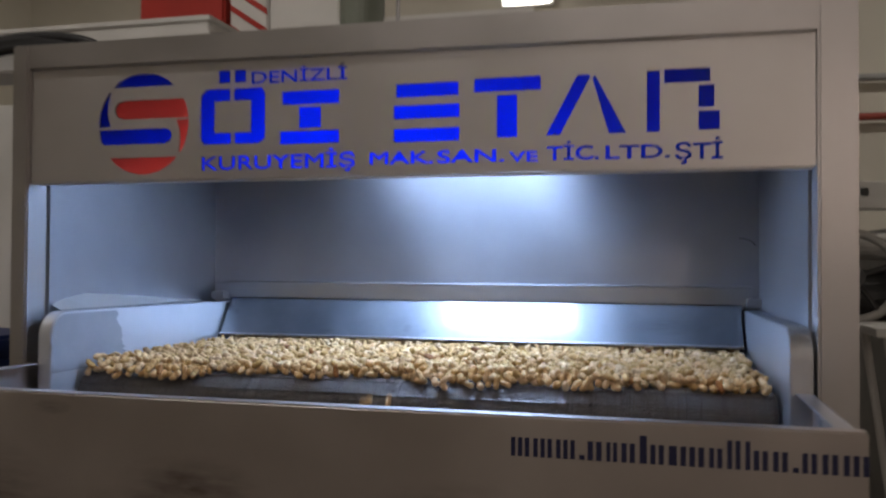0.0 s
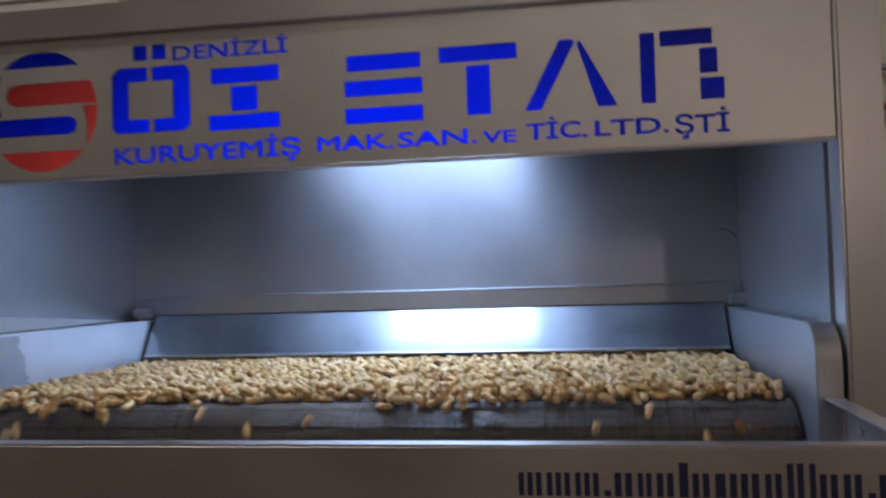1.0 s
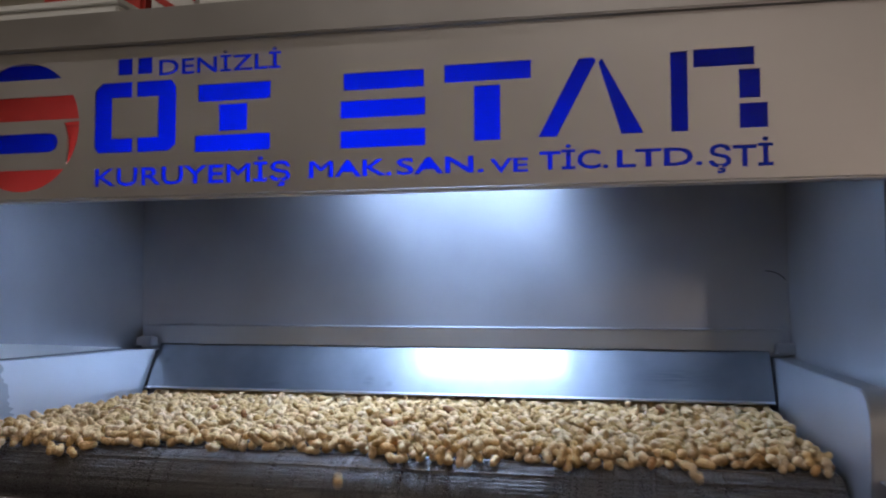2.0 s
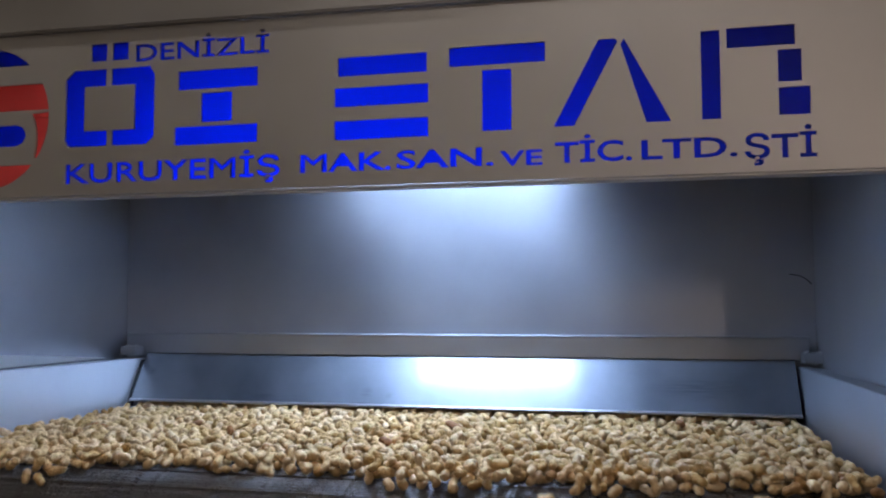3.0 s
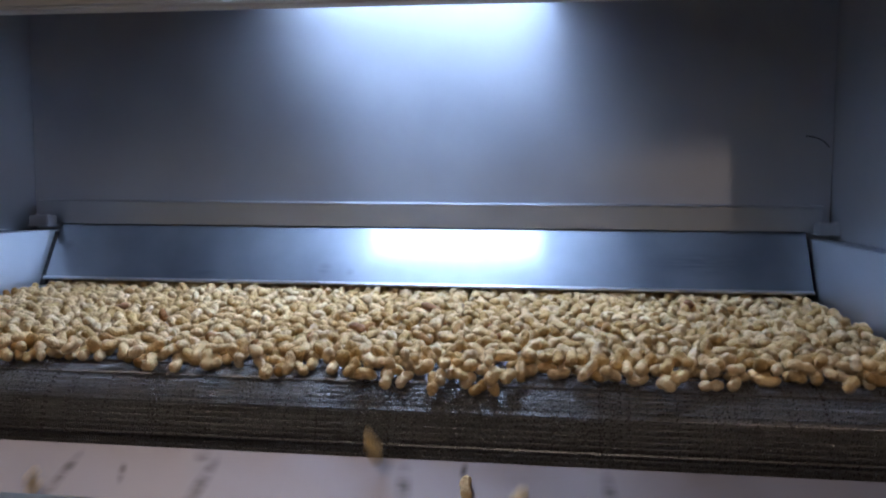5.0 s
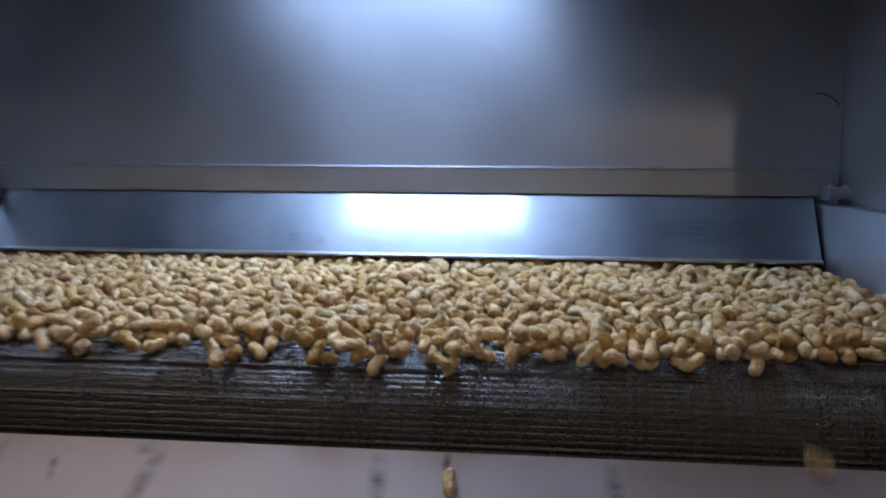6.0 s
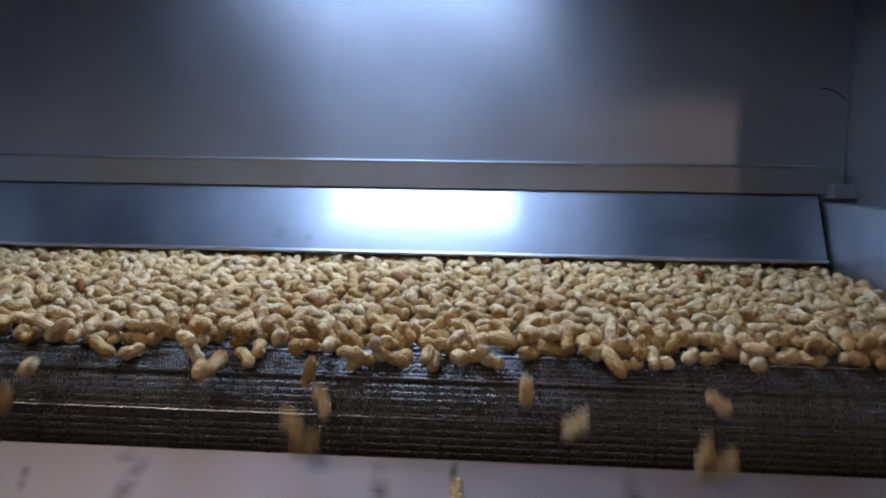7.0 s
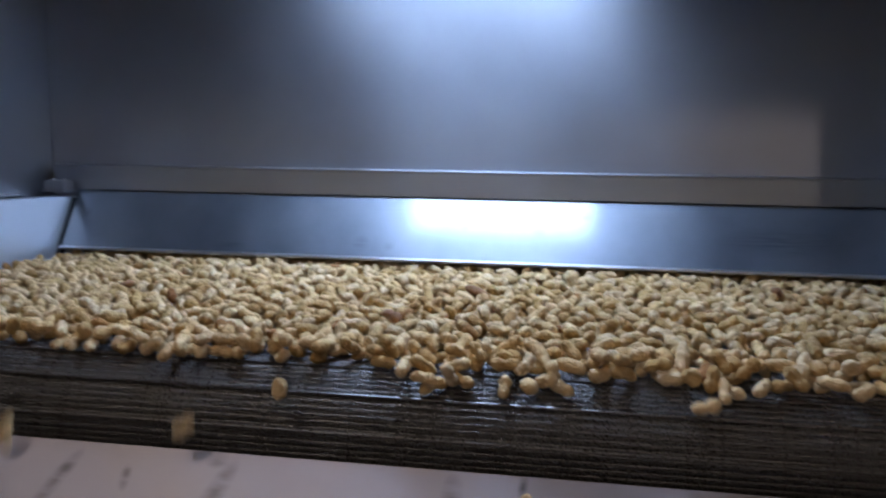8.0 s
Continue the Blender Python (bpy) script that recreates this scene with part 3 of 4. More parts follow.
for h, wd in zip(HEIGHTS, WIDTHS):
    w = wd * scale_u
    z1 = (1.166, 1.176, 1.149)[h]
    strokes = 3 if wd > 22 else (2 if wd > 12 else 1)
    pitch = (w - 0.002) / strokes
    for k in range(strokes):
        x0 = ux + 0.001 + k * pitch
        part("letter_bar", box_bm(x0 + 0.0007, x0 + pitch * (0.72 if strokes > 1 else 0.9), TY - 0.0006, TY - 0.0001, 1.143, z1), M_navy, url)
    ux += w

# ---- peanuts ----
GX0, GY0, CELL = BX0 - 0.01, 1.50, 0.003
NX, NY = int((BX1 - BX0 + 0.02) / CELL), int((2.32 - GY0) / CELL)
gx = GX0 + (np.arange(NX) + 0.5) * CELL
gy = GY0 + (np.arange(NY) + 0.5) * CELL
pile_top = np.full((NX, NY), BZ)


def window(x, y, r):
    i0, i1 = max(int((x - r - GX0) / CELL), 0), min(int((x + r - GX0) / CELL) + 1, NX)
    j0, j1 = max(int((y - r - GY0) / CELL), 0), min(int((y + r - GY0) / CELL) + 1, NY)
    d2 = (gx[i0:i1, None] - x) ** 2 + (gy[None, j0:j1] - y) ** 2
    return slice(i0, i1), slice(j0, j1), d2


def settle(x, y, r):
    """The height at which a ball of radius r comes to rest on the pile."""
    a, b, d2 = window(x, y, r)
    if not d2.size:
        return BZ
    return float(np.max(np.where(d2 < r * r, pile_top[a, b] + np.sqrt(np.maximum(r * r - d2, 0)), 0)))


def stamp(x, y, z, r):
    a, b, d2 = window(x, y, r)
    if d2.size:
        pile_top[a, b] = np.maximum(pile_top[a, b], np.where(d2 < r * r, z + np.sqrt(np.maximum(r * r - d2, 0)), 0))


RINGS, SEGS = 15, 12


def pod(rng, length, radius, lobes):
    """Vertices of one pod along x: a waist between the kernels, a bend, a beak and small dents."""
    us = np.cos(np.linspace(math.pi, 0, RINGS))
    body = (1 - np.abs(us) ** 2.6) ** 0.5
    waist = rng.uniform(0.19, 0.37)
    if lobes == 2:
        at = rng.uniform(-0.12, 0.12)
        body = body * (1 - waist * np.exp(-((us - at) / 0.24) ** 2))
    elif lobes == 3:
        body = body * (1 - waist * 0.7 * (np.exp(-((us - 0.33) / 0.16) ** 2) + np.exp(-((us + 0.33) / 0.16) ** 2)))
    body = body * (1 + rng.uniform(-0.12, 0.12) * us)
    bend = rng.uniform(-0.12, 0.12) * radius * 4
    beak = rng.uniform(0.0, 0.25) * radius
    phase = rng.uniform(0, 6.28)
    verts = np.zeros((RINGS * SEGS, 3))
    uv = np.zeros((RINGS * SEGS, 2))
    for i, (u, rr) in enumerate(zip(us, body)):
        for k in range(SEGS):
            w = 2 * math.pi * k / SEGS
            dent = 1 + 0.045 * math.sin(3 * w + phase + 4 * u) + 0.035 * math.sin(5 * u * 2 + phase) + 0.015 * math.sin(5 * w + 7 * u + 2 * phase)
            r = max(radius * rr * dent, 0.0009)
            verts[i * SEGS + k] = (u * length / 2, r * math.cos(w) + bend * (u * u - 0.4), r * 0.94 * math.sin(w) - beak * max(u - 0.6, 0))
            uv[i * SEGS + k] = (k / SEGS, i / (RINGS - 1))
    return verts, uv


def pod_faces(o=0):
    f = []
    for i in range(RINGS - 1):
        for k in range(SEGS):
            k2 = (k + 1) % SEGS
            f.append((o + i * SEGS + k, o + i * SEGS + k2, o + (i + 1) * SEGS + k2, o + (i + 1) * SEGS + k))
    f.append(tuple(o + k for k in reversed(range(SEGS))))
    f.append(tuple(o + (RINGS - 1) * SEGS + k for k in range(SEGS)))
    return f


def pod_mesh(name, verts, uv, faces):
    me = bpy.data.meshes.new(name)
    me.from_pydata(verts.tolist(), [], faces)
    layer = me.uv_layers.new(name="shell")
    idx = np.zeros(len(me.loops), dtype=np.int32)
    me.loops.foreach_get("vertex_index", idx)
    layer.data.foreach_set("uv", uv[idx].astype(np.float32).ravel())
    me.polygons.foreach_set("use_smooth", [True] * len(me.polygons))
    me.materials.append(M_shell)
    return me


rng = np.random.default_rng(7)
SHAPES = []
for i in range(16):
    lobes = 1 if i < 2 else (3 if i > 14 else 2)
    length = {1: 0.0175, 2: 0.0255, 3: 0.034}[lobes] * rng.uniform(0.88, 1.16)
    radius = rng.uniform(0.0062, 0.0072)
    SHAPES.append((length, radius, *pod(rng, length, radius, lobes)))


# the heap as it lies at the start, on the belt rolled out flat: y runs on past the roller's crest
def front_edge(x):
    return 1.556 + 0.010 * math.sin(9 * x + 1.0) + 0.008 * math.sin(23 * x + 0.4) + 0.006 * math.sin(51 * x) - 0.022 * max(0.0, (-0.75 - x)) / 0.35


pods = []
misses = 0
while len(pods) < 5900 and misses < 9000:
    best = None
    for k in range(3):
        s = int(rng.integers(len(SHAPES)))
        length, radius = SHAPES[s][:2]
        x = rng.uniform(BX0 + 0.010, BX1 - 0.010)
        fy = front_edge(x)
        y = fy - 0.006 + (2.26 - fy) * rng.uniform() ** 1.25
        yaw = rng.uniform(0, 2 * math.pi)
        if y - fy < 0.05 and rng.uniform() < 0.6:
            yaw = math.pi / 2 + rng.normal() * 0.45
        h = length / 2 - radius
        dx, dy = math.cos(yaw) * h, math.sin(yaw) * h
        if not BX0 + radius < x - abs(dx) or not x + abs(dx) < BX1 - radius:
            continue
        za, zb = settle(x + dx, y + dy, radius), settle(x - dx, y - dy, radius)
        cap = BZ + 0.0205 + 0.006 * max(0.0, 1 - abs(y - fy - 0.04) / 0.08)
        score = max(za, zb) + 0.3 * abs(za - zb)
        if max(za, zb) > cap or min(y + dy, y - dy) < 1.510:
            continue
        if best is None or score < best[0]:
            best = (score, s, x, y, yaw, dx, dy, za, zb, h, radius)
    if best is None:
        misses += 1
        continue
    _, s, x, y, yaw, dx, dy, za, zb, h, radius = best
    for k in range(5):
        f = k / 4 * 2 - 1
        stamp(x + dx * f, y + dy * f, (za + zb) / 2 + (za - zb) / 2 * f, radius * (0.85 if k == 2 else 1.0))
    pitch = math.atan2(za - zb, 2 * h) + (rng.normal() * 0.32 if za + zb > 2 * BZ + 0.02 else 0.0)
    m = Matrix.Translation((x, y, (za + zb) / 2)) @ Matrix.Rotation(yaw, 4, "Z") @ Matrix.Rotation(-pitch, 4, "Y") @ Matrix.Rotation(rng.uniform(0, 6.28), 4, "X")
    pods.append((s, m))

pods.sort(key=lambda p: p[1].translation.y)
shape_meshes = [pod_mesh("peanut", v, uv, pod_faces()) for _, _, v, uv in SHAPES]
# those that reach the roller are pods of their own, the rest ride on in one piece
LOOSE = sum(1 for p in pods if p[1].translation.y < DY + 8 * SPEED - 0.022)
loose = []
for s, m in pods[:LOOSE]:
    ob = tagged(new("peanut", shape_meshes[s]), "tan peanut in its shell at the edge of the heap", "peanut", "peanuts at the belt end")
    ob.matrix_basis = m
    loose.append(ob)
all_v, all_uv, all_f, o = [], [], [], 0
for s, m in pods[LOOSE:]:
    v, uv = SHAPES[s][2:]
    a = np.array(m)
    all_v.append(v @ a[:3, :3].T + a[:3, 3])
    all_uv.append(uv)
    all_f.extend(pod_faces(o))
    o += len(v)
# a few over-roasted pods lying on top of the heap
scorched = []
for x, y, yaw, s in ((-0.389, 1.915, 0.25, 15), (-0.452, 1.722, 2.5, 9), (-0.02, 1.985, 1.1, 6), (-0.83, 1.855, -0.4, 11)):
    length, radius, v, uv = SHAPES[s]
    h = length / 2 - radius
    dx, dy = math.cos(yaw) * h, math.sin(yaw) * h
    za, zb = settle(x + dx, y + dy, radius), settle(x - dx, y - dy, radius)
    me = pod_mesh("scorched_peanut", v, uv, pod_faces())
    me.materials[0] = M_scorched
    ob = tagged(new("peanut", me), "scorched reddish-brown peanut lying on the heap", "peanut", "scorched peanuts on the heap")
    scorched.append(ob)
    ob.matrix_basis = Matrix.Translation((x, y, (za + zb) / 2 - 0.0025)) @ Matrix.Rotation(yaw, 4, "Z") @ Matrix.Rotation(-math.atan2(za - zb, 2 * h), 4, "Y")
heap = new("peanut_heap", pod_mesh("peanut_heap", np.concatenate(all_v), np.concatenate(all_uv), all_f))
tagged(heap, "heap of tan roasted peanuts in shells covering the belt", "peanuts", kind="stuff")


def chute_z(y):
    return max(1.0925 - 0.84 * (1.496 - y), 0.8384)


still = tagged(new("peanut", shape_meshes[8]), "tan peanut in its shell lying on the chute floor", "peanut")
still.matrix_basis = pose(-0.2953, 1.4668, 1.0775, 20, -40, 98)

# ---- the oven behind the hood and what stands on it ----
oven = thing("roasting_oven", "long steel roasting oven behind the hood", "oven")
part("oven_body", box_bm(XL - 0.05, XR + 0.05, 2.64, 5.2, 0.35, 2.08, 0.01), M_frame, oven)
for ly in (2.8, 5.0):
    for lx in (XL, XR):
        part("leg", box_bm(lx - 0.03, lx + 0.03, ly - 0.03, ly + 0.03, 0, 0.349, 0.003), M_frame, oven)
duct = thing("cable_duct", "white enamelled cable duct lying on the hood roof", "duct")
part("duct_body", box_bm(-1.62, -0.885, 1.60, 1.718, 1.791, 1.872, 0.003), M_white, duct)
part("duct_lid", box_bm(-1.624, -0.882, 1.596, 1.721, 1.8725, 1.884, 0.002), M_white, duct)
cables = thing("cable_bundle", "black cable bundle hanging over the hood corner", "cable")
crand = random.Random(4)
for i in range(6):
    cu = bpy.data.curves.new("cable", "CURVE")
    cu.dimensions, cu.bevel_depth, cu.bevel_resolution = "3D", 0.012, 2
    sp = cu.splines.new("NURBS")
    lift = 0.007 * i
    if i < 4:
        pts = [(-1.055 - 0.012 * i, 1.575, 1.806), (-1.13, 1.555, 1.812 + lift), (-1.20, 1.55, 1.824 + lift), (-1.30, 1.55, 1.830 + lift), (-1.46, 1.56, 1.812 + lift), (-1.60 - 0.014 * i, 1.58, 1.55), (-1.61 - 0.014 * i, 1.58, 0.6), (-1.60 - 0.014 * i, 1.59, 0.012)]
    else:
        k = i - 4
        pts = [(-1.15, 1.58, 1.806), (-1.215, 1.57, 1.812), (-1.243 - 0.022 * k, 1.565, 1.79), (-1.246 - 0.024 * k, 1.57, 1.55), (-1.25 - 0.026 * k, 1.58, 0.6), (-1.25 - 0.03 * k, 1.60, 0.012)]
    sp.points.add(len(pts) - 1)
    for q, p in zip(sp.points, pts):
        q.co = (p[0], p[1] + crand.uniform(-0.006, 0.006), p[2], 1)
    sp.use_endpoint_u = True
    tmp = new("cable_path", cu)
    bpy.context.view_layer.update()
    me = bpy.data.meshes.new_from_object(tmp.evaluated_get(bpy.context.evaluated_depsgraph_get()))
    bpy.data.objects.remove(tmp)
    me.materials.clear()
    me.materials.append(M_black if i < 4 else M_hose)
    ob = new("cable", me)
    ob.parent = cables

red_box = thing("red_box", "red painted metal box standing on the hood roof", "box")
part("box_body", box_bm(-1.156, -0.94, 1.76, 1.95, 1.791, 2.06, 0.006), M_red, red_box)
part("box_lid", box_bm(-1.16, -0.936, 1.756, 1.954, 2.0605, 2.085, 0.004), M_red, red_box)
striped = thing("striped_carton", "white carton with slanting red stripes on the hood roof", "carton")
part("carton_body", box_bm(-0.932, -0.838, 1.77, 1.93, 1.791, 2.07, 0.004), M_white, striped)
for i in range(5):
    z = 1.84 + 0.045 * i
    part("stripe", prism_bm(((-0.930, z + 0.06), (-0.930, z + 0.074), (-0.840, z + 0.014), (-0.840, z)), "y", 1.7685, 1.7695), M_red, striped)
part("carton_flap", box_bm(-0.930, -0.840, 1.772, 1.85, 2.0705, 2.073), M_white, striped)
carton = thing("carton", "plain white cardboard carton on the hood roof", "carton")
part("carton_body", box_bm(-0.834, -0.669, 1.77, 1.94, 1.791, 2.08, 0.004), M_white, carton)
part("carton_flap", box_bm(-0.832, -0.671, 1.772, 1.85, 2.0805, 2.083), M_white, carton)
can = thing("canister", "grey-green metal canister on the hood roof", "canister")
cb = bmesh.new()
bmesh.ops.create_cone(cb, cap_ends=True, segments=32, radius1=0.045, radius2=0.045, depth=0.26, matrix=Matrix.Translation((-0.577, 1.66, 1.9215)))
part("canister_body", cb, plain("green_grey_paint", (0.20, 0.22, 0.18), 0.5), can)
cb = bmesh.new()
bmesh.ops.create_cone(cb, cap_ends=True, segments=32, radius1=0.045, radius2=0.02, depth=0.05, matrix=Matrix.Translation((-0.577, 1.66, 2.077)))
part("canister_neck", cb, M_grey, can)
rod = thing("upright_rod", "thin bright steel rod standing on the hood roof", "rod")
part("rod_shaft", rod_bm((-0.502, 1.66, 1.7945), (-0.502, 1.66, 2.2), 0.004), M_fold, rod)
part("rod_foot", rod_bm((-0.502, 1.66, 1.7905), (-0.502, 1.66, 1.7945), 0.015), M_fold, rod)

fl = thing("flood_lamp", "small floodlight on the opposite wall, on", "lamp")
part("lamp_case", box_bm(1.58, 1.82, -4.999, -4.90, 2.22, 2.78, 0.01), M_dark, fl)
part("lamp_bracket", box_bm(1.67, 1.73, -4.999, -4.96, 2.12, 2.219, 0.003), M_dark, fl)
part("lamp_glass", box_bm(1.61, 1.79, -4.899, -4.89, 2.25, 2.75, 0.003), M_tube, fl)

# ---- hall wall: pipes and wall light ----
for z, mat, label in ((2.685, M_grey, "grey pipe along the cream wall"), (2.412, M_redpipe, "rust-red pipe along the cream wall")):
    p = thing("wall_pipe", label, "pipe")
    part("pipe", rod_bm((0.6, 6.42, z), (4.9, 6.42, z), 0.026, 14), mat, p)
    for x in (0.9, 2.4, 3.9):
        part("clamp", box_bm(x - 0.015, x + 0.015, 6.39, 6.499, z - 0.035, z + 0.035, 0.003), M_dark, p)
wl = thing("wall_light", "white wall lamp, switched on", "wall lamp")
part("lamp_base", box_bm(-1.16, -0.76, 6.44, 6.499, 3.36, 3.46, 0.006), M_white, wl)
part("lamp_cover", box_bm(-1.14, -0.78, 6.40, 6.439, 3.365, 3.455, 0.012), M_tube, wl)

# ---- the machine and table beside the oven ----
mill = thing("nut_mill", "grey nut mill with a large flywheel", "machine")
part("mill_body", box_bm(0.82, 1.7, 3.35, 4.2, 0.0, 1.52, 0.02), M_grey, mill)
part("control_box", box_bm(0.60, 1.2, 3.20, 3.34, 1.575, 1.668, 0.006), M_white, mill, "white control box")
part("control_switch", box_bm(0.675, 0.70, 3.19, 3.1995, 1.618, 1.645, 0.003), M_dark, mill)
part("box_bracket", box_bm(0.85, 1.0, 3.345, 3.45, 1.521, 1.66, 0.003), M_grey, mill)
wb = bmesh.new()
maj, mnr = 0.150, 0.016
ring = []
for i in range(40):
    w = 2 * math.pi * i / 40
    row = []
    for k in range(8):
        c = 2 * math.pi * k / 8
        rr = maj + mnr * math.cos(c)
        row.append(wb.verts.new((0.66 + rr * math.cos(w), 3.25 + mnr * 1.6 * math.sin(c), 1.34 + rr * math.sin(w))))
    ring.append(row)
for i in range(40):
    for k in range(8):
        wb.faces.new((ring[i][k], ring[(i + 1) % 40][k], ring[(i + 1) % 40][(k + 1) % 8], ring[i][(k + 1) % 8]))
part("flywheel_rim", wb, M_hose, mill, "pale worn flywheel rim", smooth=True)
part("flywheel_hub", rod_bm((0.66, 3.21, 1.34), (0.66, 3.4, 1.34), 0.035, 20), M_dark, mill)
for i in range(5):
    w = 2 * math.pi * i / 5 + 0.3
    part("spoke", rod_bm((0.66 + 0.03 * math.cos(w), 3.25, 1.34 + 0.03 * math.sin(w)), (0.66 + 0.14 * math.cos(w), 3.25, 1.34 + 0.14 * math.sin(w)), 0.010), M_dark, mill)
part("wheel_shaft", rod_bm((0.66, 3.4, 1.34), (0.84, 3.5, 1.34), 0.025, 12), M_dark, mill)
part("mill_motor", rod_bm((0.70, 3.45, 1.26), (0.84, 3.45, 1.26), 0.09, 20), M_dark, mill)
part("motor_fan_cover", rod_bm((0.64, 3.47, 1.45), (0.88, 3.47, 1.45), 0.05, 20), M_hose, mill)
table = thing("work_table", "small white framed table with splayed legs", "table")
part("tabletop", box_bm(0.62, 1.25, 2.75, 3.12, 1.17, 1.196, 0.003), M_white, table)
for x, sx in ((0.66, 0.16), (1.2, -0.16)):
    for y in (2.79, 3.08):
        part("leg", rod_bm((x, y, 1.169), (x + sx, y, 0.0), 0.014, 8), M_white, table)
part("shelf", box_bm(0.76, 1.1, 2.78, 3.09, 0.84, 0.86, 0.003), M_grey, table)
crate = thing("grey_crate", "dark grey plastic crate on the table shelf", "crate")
part("crate_body", box_bm(0.80, 1.06, 2.82, 3.05, 0.861, 1.02, 0.01), M_grey, crate)
part("crate_rim", box_bm(0.79, 1.07, 2.81, 3.06, 1.0205, 1.04, 0.004), M_dark, crate)

# ---- beside the left column ----
cab = thing("white_cabinet", "white enamelled switch cabinet beside the hood", "cabinet")
part("cabinet_body", box_bm(-2.4, -1.705, 2.05, 2.6, 0.0, 1.82, 0.008), M_white, cab)
part("cabinet_door", box_bm(-2.38, -1.725, 2.03, 2.049, 0.08, 1.79, 0.004), M_white, cab)
part("door_handle", box_bm(-1.79, -1.77, 2.005, 2.029, 1.0, 1.12, 0.003), M_dark, cab)
bin_ = thing("blue_bin", "dark blue plastic bin beside the hood", "bin")
part("bin_body", box_bm(-1.95, -1.535, 1.62, 1.98, 0.0, 1.16, 0.02), M_blue, bin_)
part("bin_lid", box_bm(-1.96, -1.525, 1.61, 1.99, 1.161, 1.20, 0.01), M_blue, bin_)


# ---- motion ----
FALLS_A = [(0, -0.503, 1.133), (0, -0.461, 1.133), (0.2, -0.774, 1.165), (0.2, -0.41, 1.163), (0.3, -0.747, 1.142), (0.6, -0.723, 1.144), (0.9, 0.123, 1.152), (0.9, 0.129, 1.118), (1, -0.623, 1.134), (1, -0.528, 1.147), (1, 0.104, 1.137), (1.3, -0.631, 1.157), (1.3, -0.217, 1.168), (1.3, -0.201, 1.16), (1.4, -0.06, 1.141), (1.5, -0.421, 1.156), (1.5, -0.41, 1.132), (1.5, -0.355, 1.148), (1.6, -0.334, 1.145), (1.8, -0.698, 1.139), (1.8, -0.021, 1.174), (2.0, 0.011, 1.167), (2.2, -0.286, 1.165), (2.5, -0.625, 1.122), (2.7, -0.15, 1.137), (2.9, -0.448, 1.116), (3.1, 0.051, 1.13)]
FALLS_B = [(4, -0.627, 1.168), (4.2, -0.4, 1.143), (4.2, 0.081, 1.175), (4.5, -0.475, 1.172), (4.5, -0.476, 1.134), (4.5, -0.464, 1.108), (4.5, -0.018, 1.126), (4.6, -0.514, 1.122), (4.6, -0.001, 1.166), (4.9, -0.342, 1.129), (5.2, -0.595, 1.109), (5.3, -0.108, 1.133), (5.6, -0.41, 1.123), (5.8, -0.49, 1.116), (5.8, 0.042, 1.143), (6, 0.0, 1.102), (6.2, -0.658, 1.142), (6.2, -0.549, 1.141), (6.4, -0.01, 1.082), (6.6, -0.114, 1.147)]
FALLS_C = [(7, -0.657, 1.157), (7, -0.669, 1.133), (7, -0.499, 1.162), (7, -0.418, 1.163), (7, -0.406, 1.14), (7, -0.429, 1.123), (7, -0.418, 1.109), (7, -0.097, 1.149), (7, -0.108, 1.111), (7, -0.094, 1.104), (7.2, -0.604, 1.147), (7.2, -0.497, 1.103), (7.4, -0.474, 1.148), (7.4, -0.442, 1.149), (7.4, -0.226, 1.151), (7.6, -0.501, 1.159), (7.6, -0.454, 1.141), (7.8, -0.504, 1.164), (7.8, -0.482, 1.095), (8, -0.514, 1.163), (8, -0.596, 1.118), (8, -0.155, 1.163)]
ROLL, EDGE_Y, EDGE_Z = 0.22, 1.494, 1.152


DROP, ADVANCE = 0.25, 0.0017
FIRST = {ob: ob.matrix_basis.copy() for ob in loose}


def ride(ob, t):
    """A pod's pose while the belt carries it."""
    m = FIRST[ob]
    s0 = DY - m.translation.y
    rest = Matrix.Translation((m.translation.x, 0, m.translation.z - BZ)) @ m.to_quaternion().to_matrix().to_4x4()
    return on_belt(s0 + SPEED * t) @ rest


def leaves(ob):
    """When a pod would roll off by itself: the heap's front creeps forward more slowly than the belt."""
    p = FIRST[ob].translation
    spare = (p.y - front_edge(p.x)) + 0.001 + 0.25 * (p.z - BZ)
    return spare / (SPEED - ADVANCE)


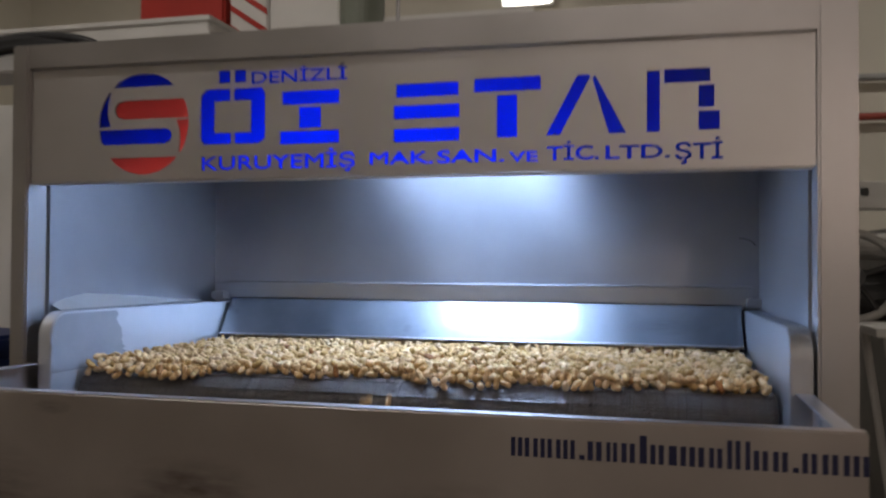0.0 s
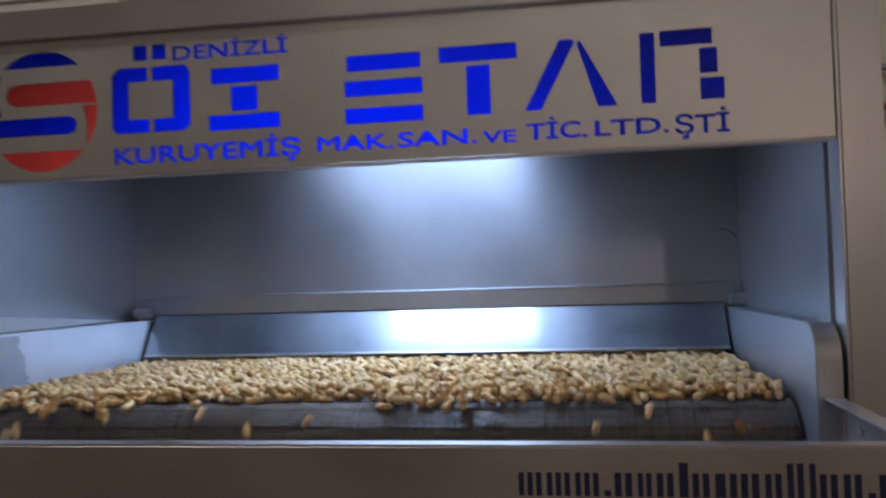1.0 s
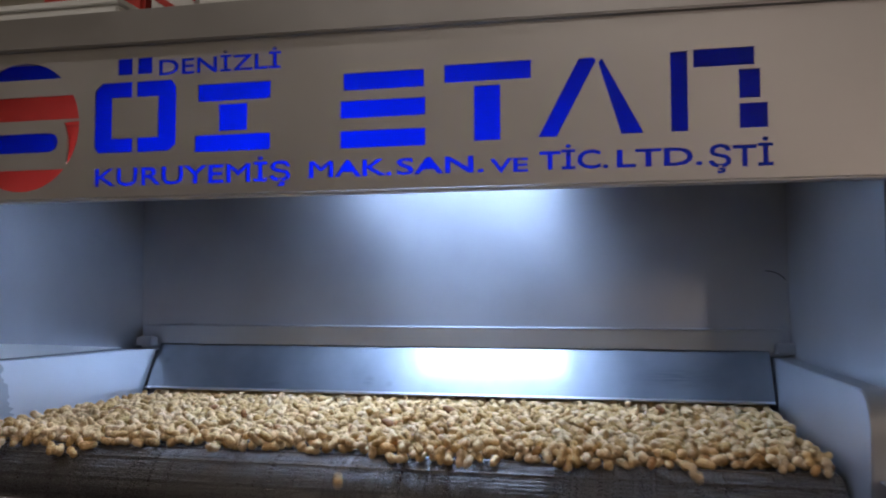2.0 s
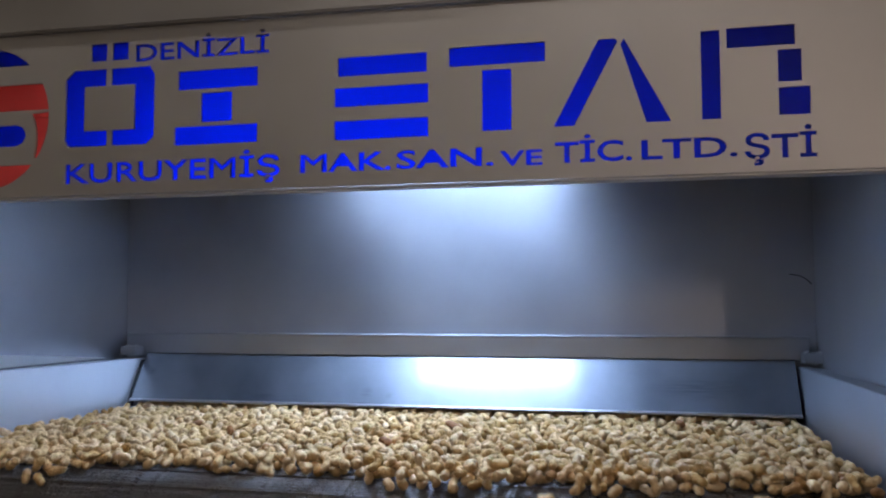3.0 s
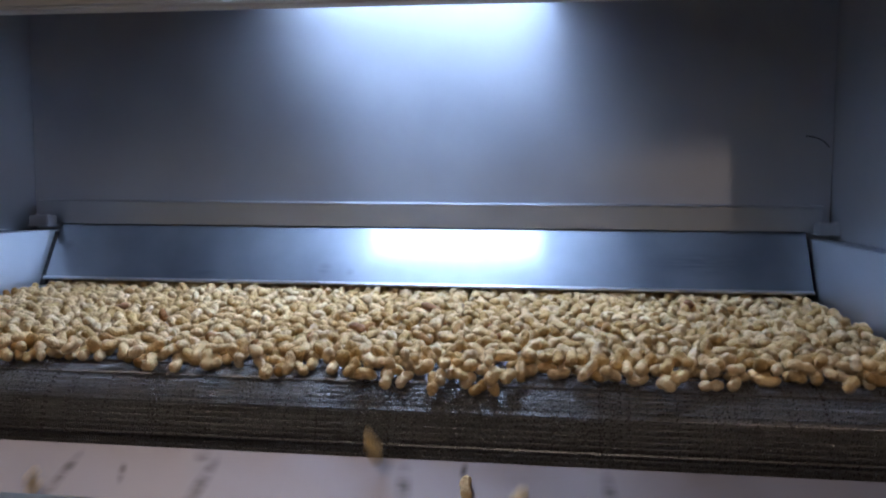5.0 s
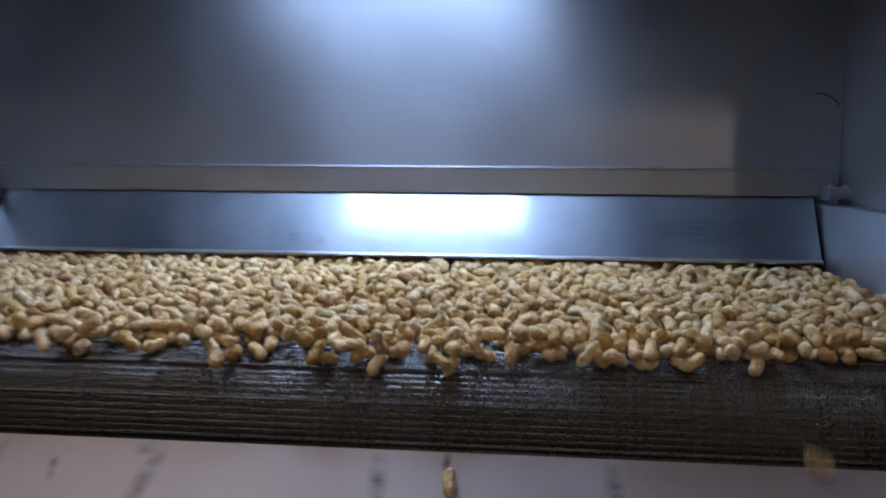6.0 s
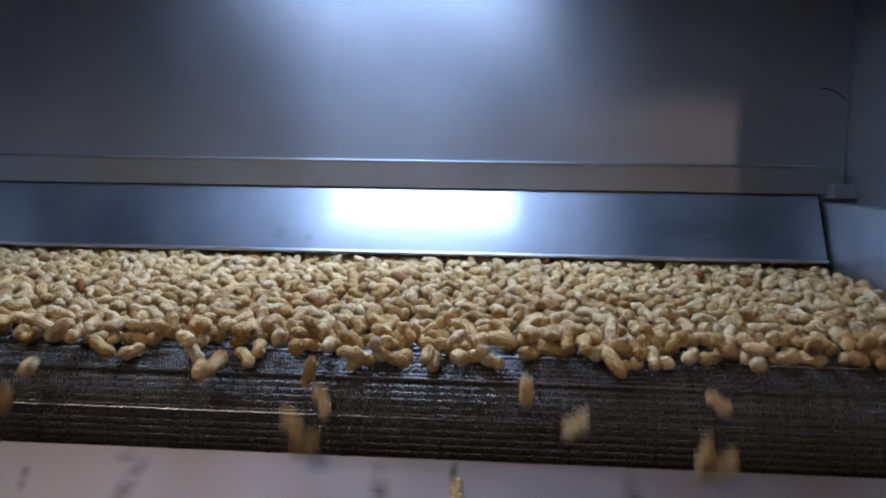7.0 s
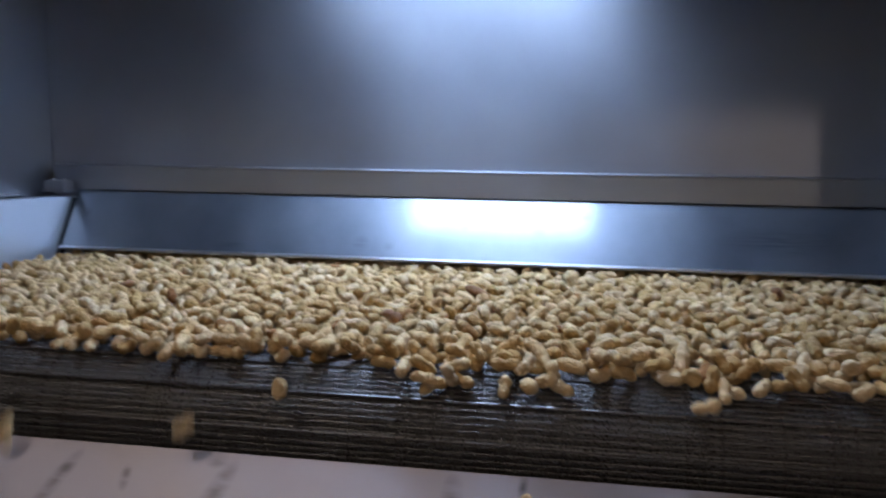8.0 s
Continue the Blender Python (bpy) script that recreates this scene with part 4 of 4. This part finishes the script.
def fall(ob, t_seen, x, z_seen, seed):
    """A pod rolls over the belt end, drops on the chute and slides to the trough's front."""
    r = random.Random(seed)
    if z_seen >= EDGE_Z:
        into = -(z_seen - EDGE_Z) / max(ride(ob, t_seen).translation.z - EDGE_Z, 0.02) * ROLL * 0.4
    else:
        into = (-DROP + math.sqrt(DROP * DROP + 19.6 * (EDGE_Z - z_seen))) / 9.8
    t_edge = t_seen - into
    t0 = t_edge - ROLL
    start = ride(ob, t0)
    p0 = start.translation
    t_land = t_edge + 0.5
    for k in range(100):
        tau = k * 0.005
        if EDGE_Z - DROP * tau - 4.9 * tau * tau < chute_z(EDGE_Y - 0.2 * tau) + 0.009:
            t_land = t_edge + tau
            break
    y_land = EDGE_Y - 0.2 * (t_land - t_edge)
    t_end = t_land + 0.35
    spin, lean, y_end = r.uniform(250, 520), r.uniform(-60, 60), r.uniform(1.115, 1.17)
    base = start.to_quaternion().to_matrix().to_4x4()

    def at(t):
        if t <= t0:
            return ride(ob, t)
        if t < t_edge:
            f = (t - t0) / ROLL
            px, py, pz = p0.x + (x - p0.x) * f, p0.y + (EDGE_Y - p0.y) * f ** 1.5, p0.z + 0.004 * math.sin(math.pi * f) + (EDGE_Z - p0.z) * f ** 2.2
            turn, side = spin * 0.5 * f * ROLL, lean * f * ROLL
        elif t < t_land:
            tau = t - t_edge
            px, py, pz = x, EDGE_Y - 0.2 * tau, EDGE_Z - DROP * tau - 4.9 * tau * tau
            turn, side = spin * (0.5 * ROLL + tau), lean * (ROLL + tau)
        else:
            f = min((t - t_land) / 0.35, 1.0)
            px, py = x + 0.01 * f * lean / 60, y_land + (y_end - y_land) * f
            pz = chute_z(py) + 0.009 + 0.012 * math.sin(math.pi * min(f * 3, 1.0))
            turn, side = spin * (0.5 * ROLL + t_land - t_edge + 0.25 * f), lean * (ROLL + t_land - t_edge)
        return Matrix.Translation((px, py, pz)) @ Matrix.Rotation(radians(turn), 4, "X") @ Matrix.Rotation(radians(side), 4, "Y") @ base

    keys = {0, round(8.0 * FPS)}
    first = max(math.ceil(t0 * FPS), 0)
    keys.update(range(0, first, FPS // 2))
    keys.update(range(max(first - 1, 0), min(math.ceil(t_end * FPS) + 2, round(8.0 * FPS)) + 1))
    walk(ob, [(k / FPS, at(k / FPS)) for k in sorted(keys)])


def motions():
    steps = [i * 0.5 for i in range(17)]
    for ob, s0, lift, x in belt_riders:
        walk(ob, [(t, on_belt(s0 + SPEED * t, lift, x)) for t in steps])
    for ob in (heap, *scorched):
        m = ob.matrix_basis.copy()
        walk(ob, [(t, Matrix.Translation((0, -SPEED * t, 0)) @ m) for t in (0.0, 4.0, 8.0)])
    free = list(loose)
    for i, (t, x, z) in enumerate(sorted(FALLS_A + FALLS_B + FALLS_C)):
        ob = min(free, key=lambda o: 1.5 * abs(FIRST[o].translation.x - x) + 0.008 * abs(leaves(o) - t) - 0.3 * FIRST[o].translation.z)
        free.remove(ob)
        fall(ob, t, x, z, 100 + i)
    for i, ob in enumerate(free):
        t = leaves(ob)
        if t < 8.2:
            fall(ob, max(t, 0.3), FIRST[ob].translation.x + random.Random(i).uniform(-0.01, 0.01), EDGE_Z, 900 + i)
        else:
            walk(ob, [(k, ride(ob, k)) for k in steps])


motions()
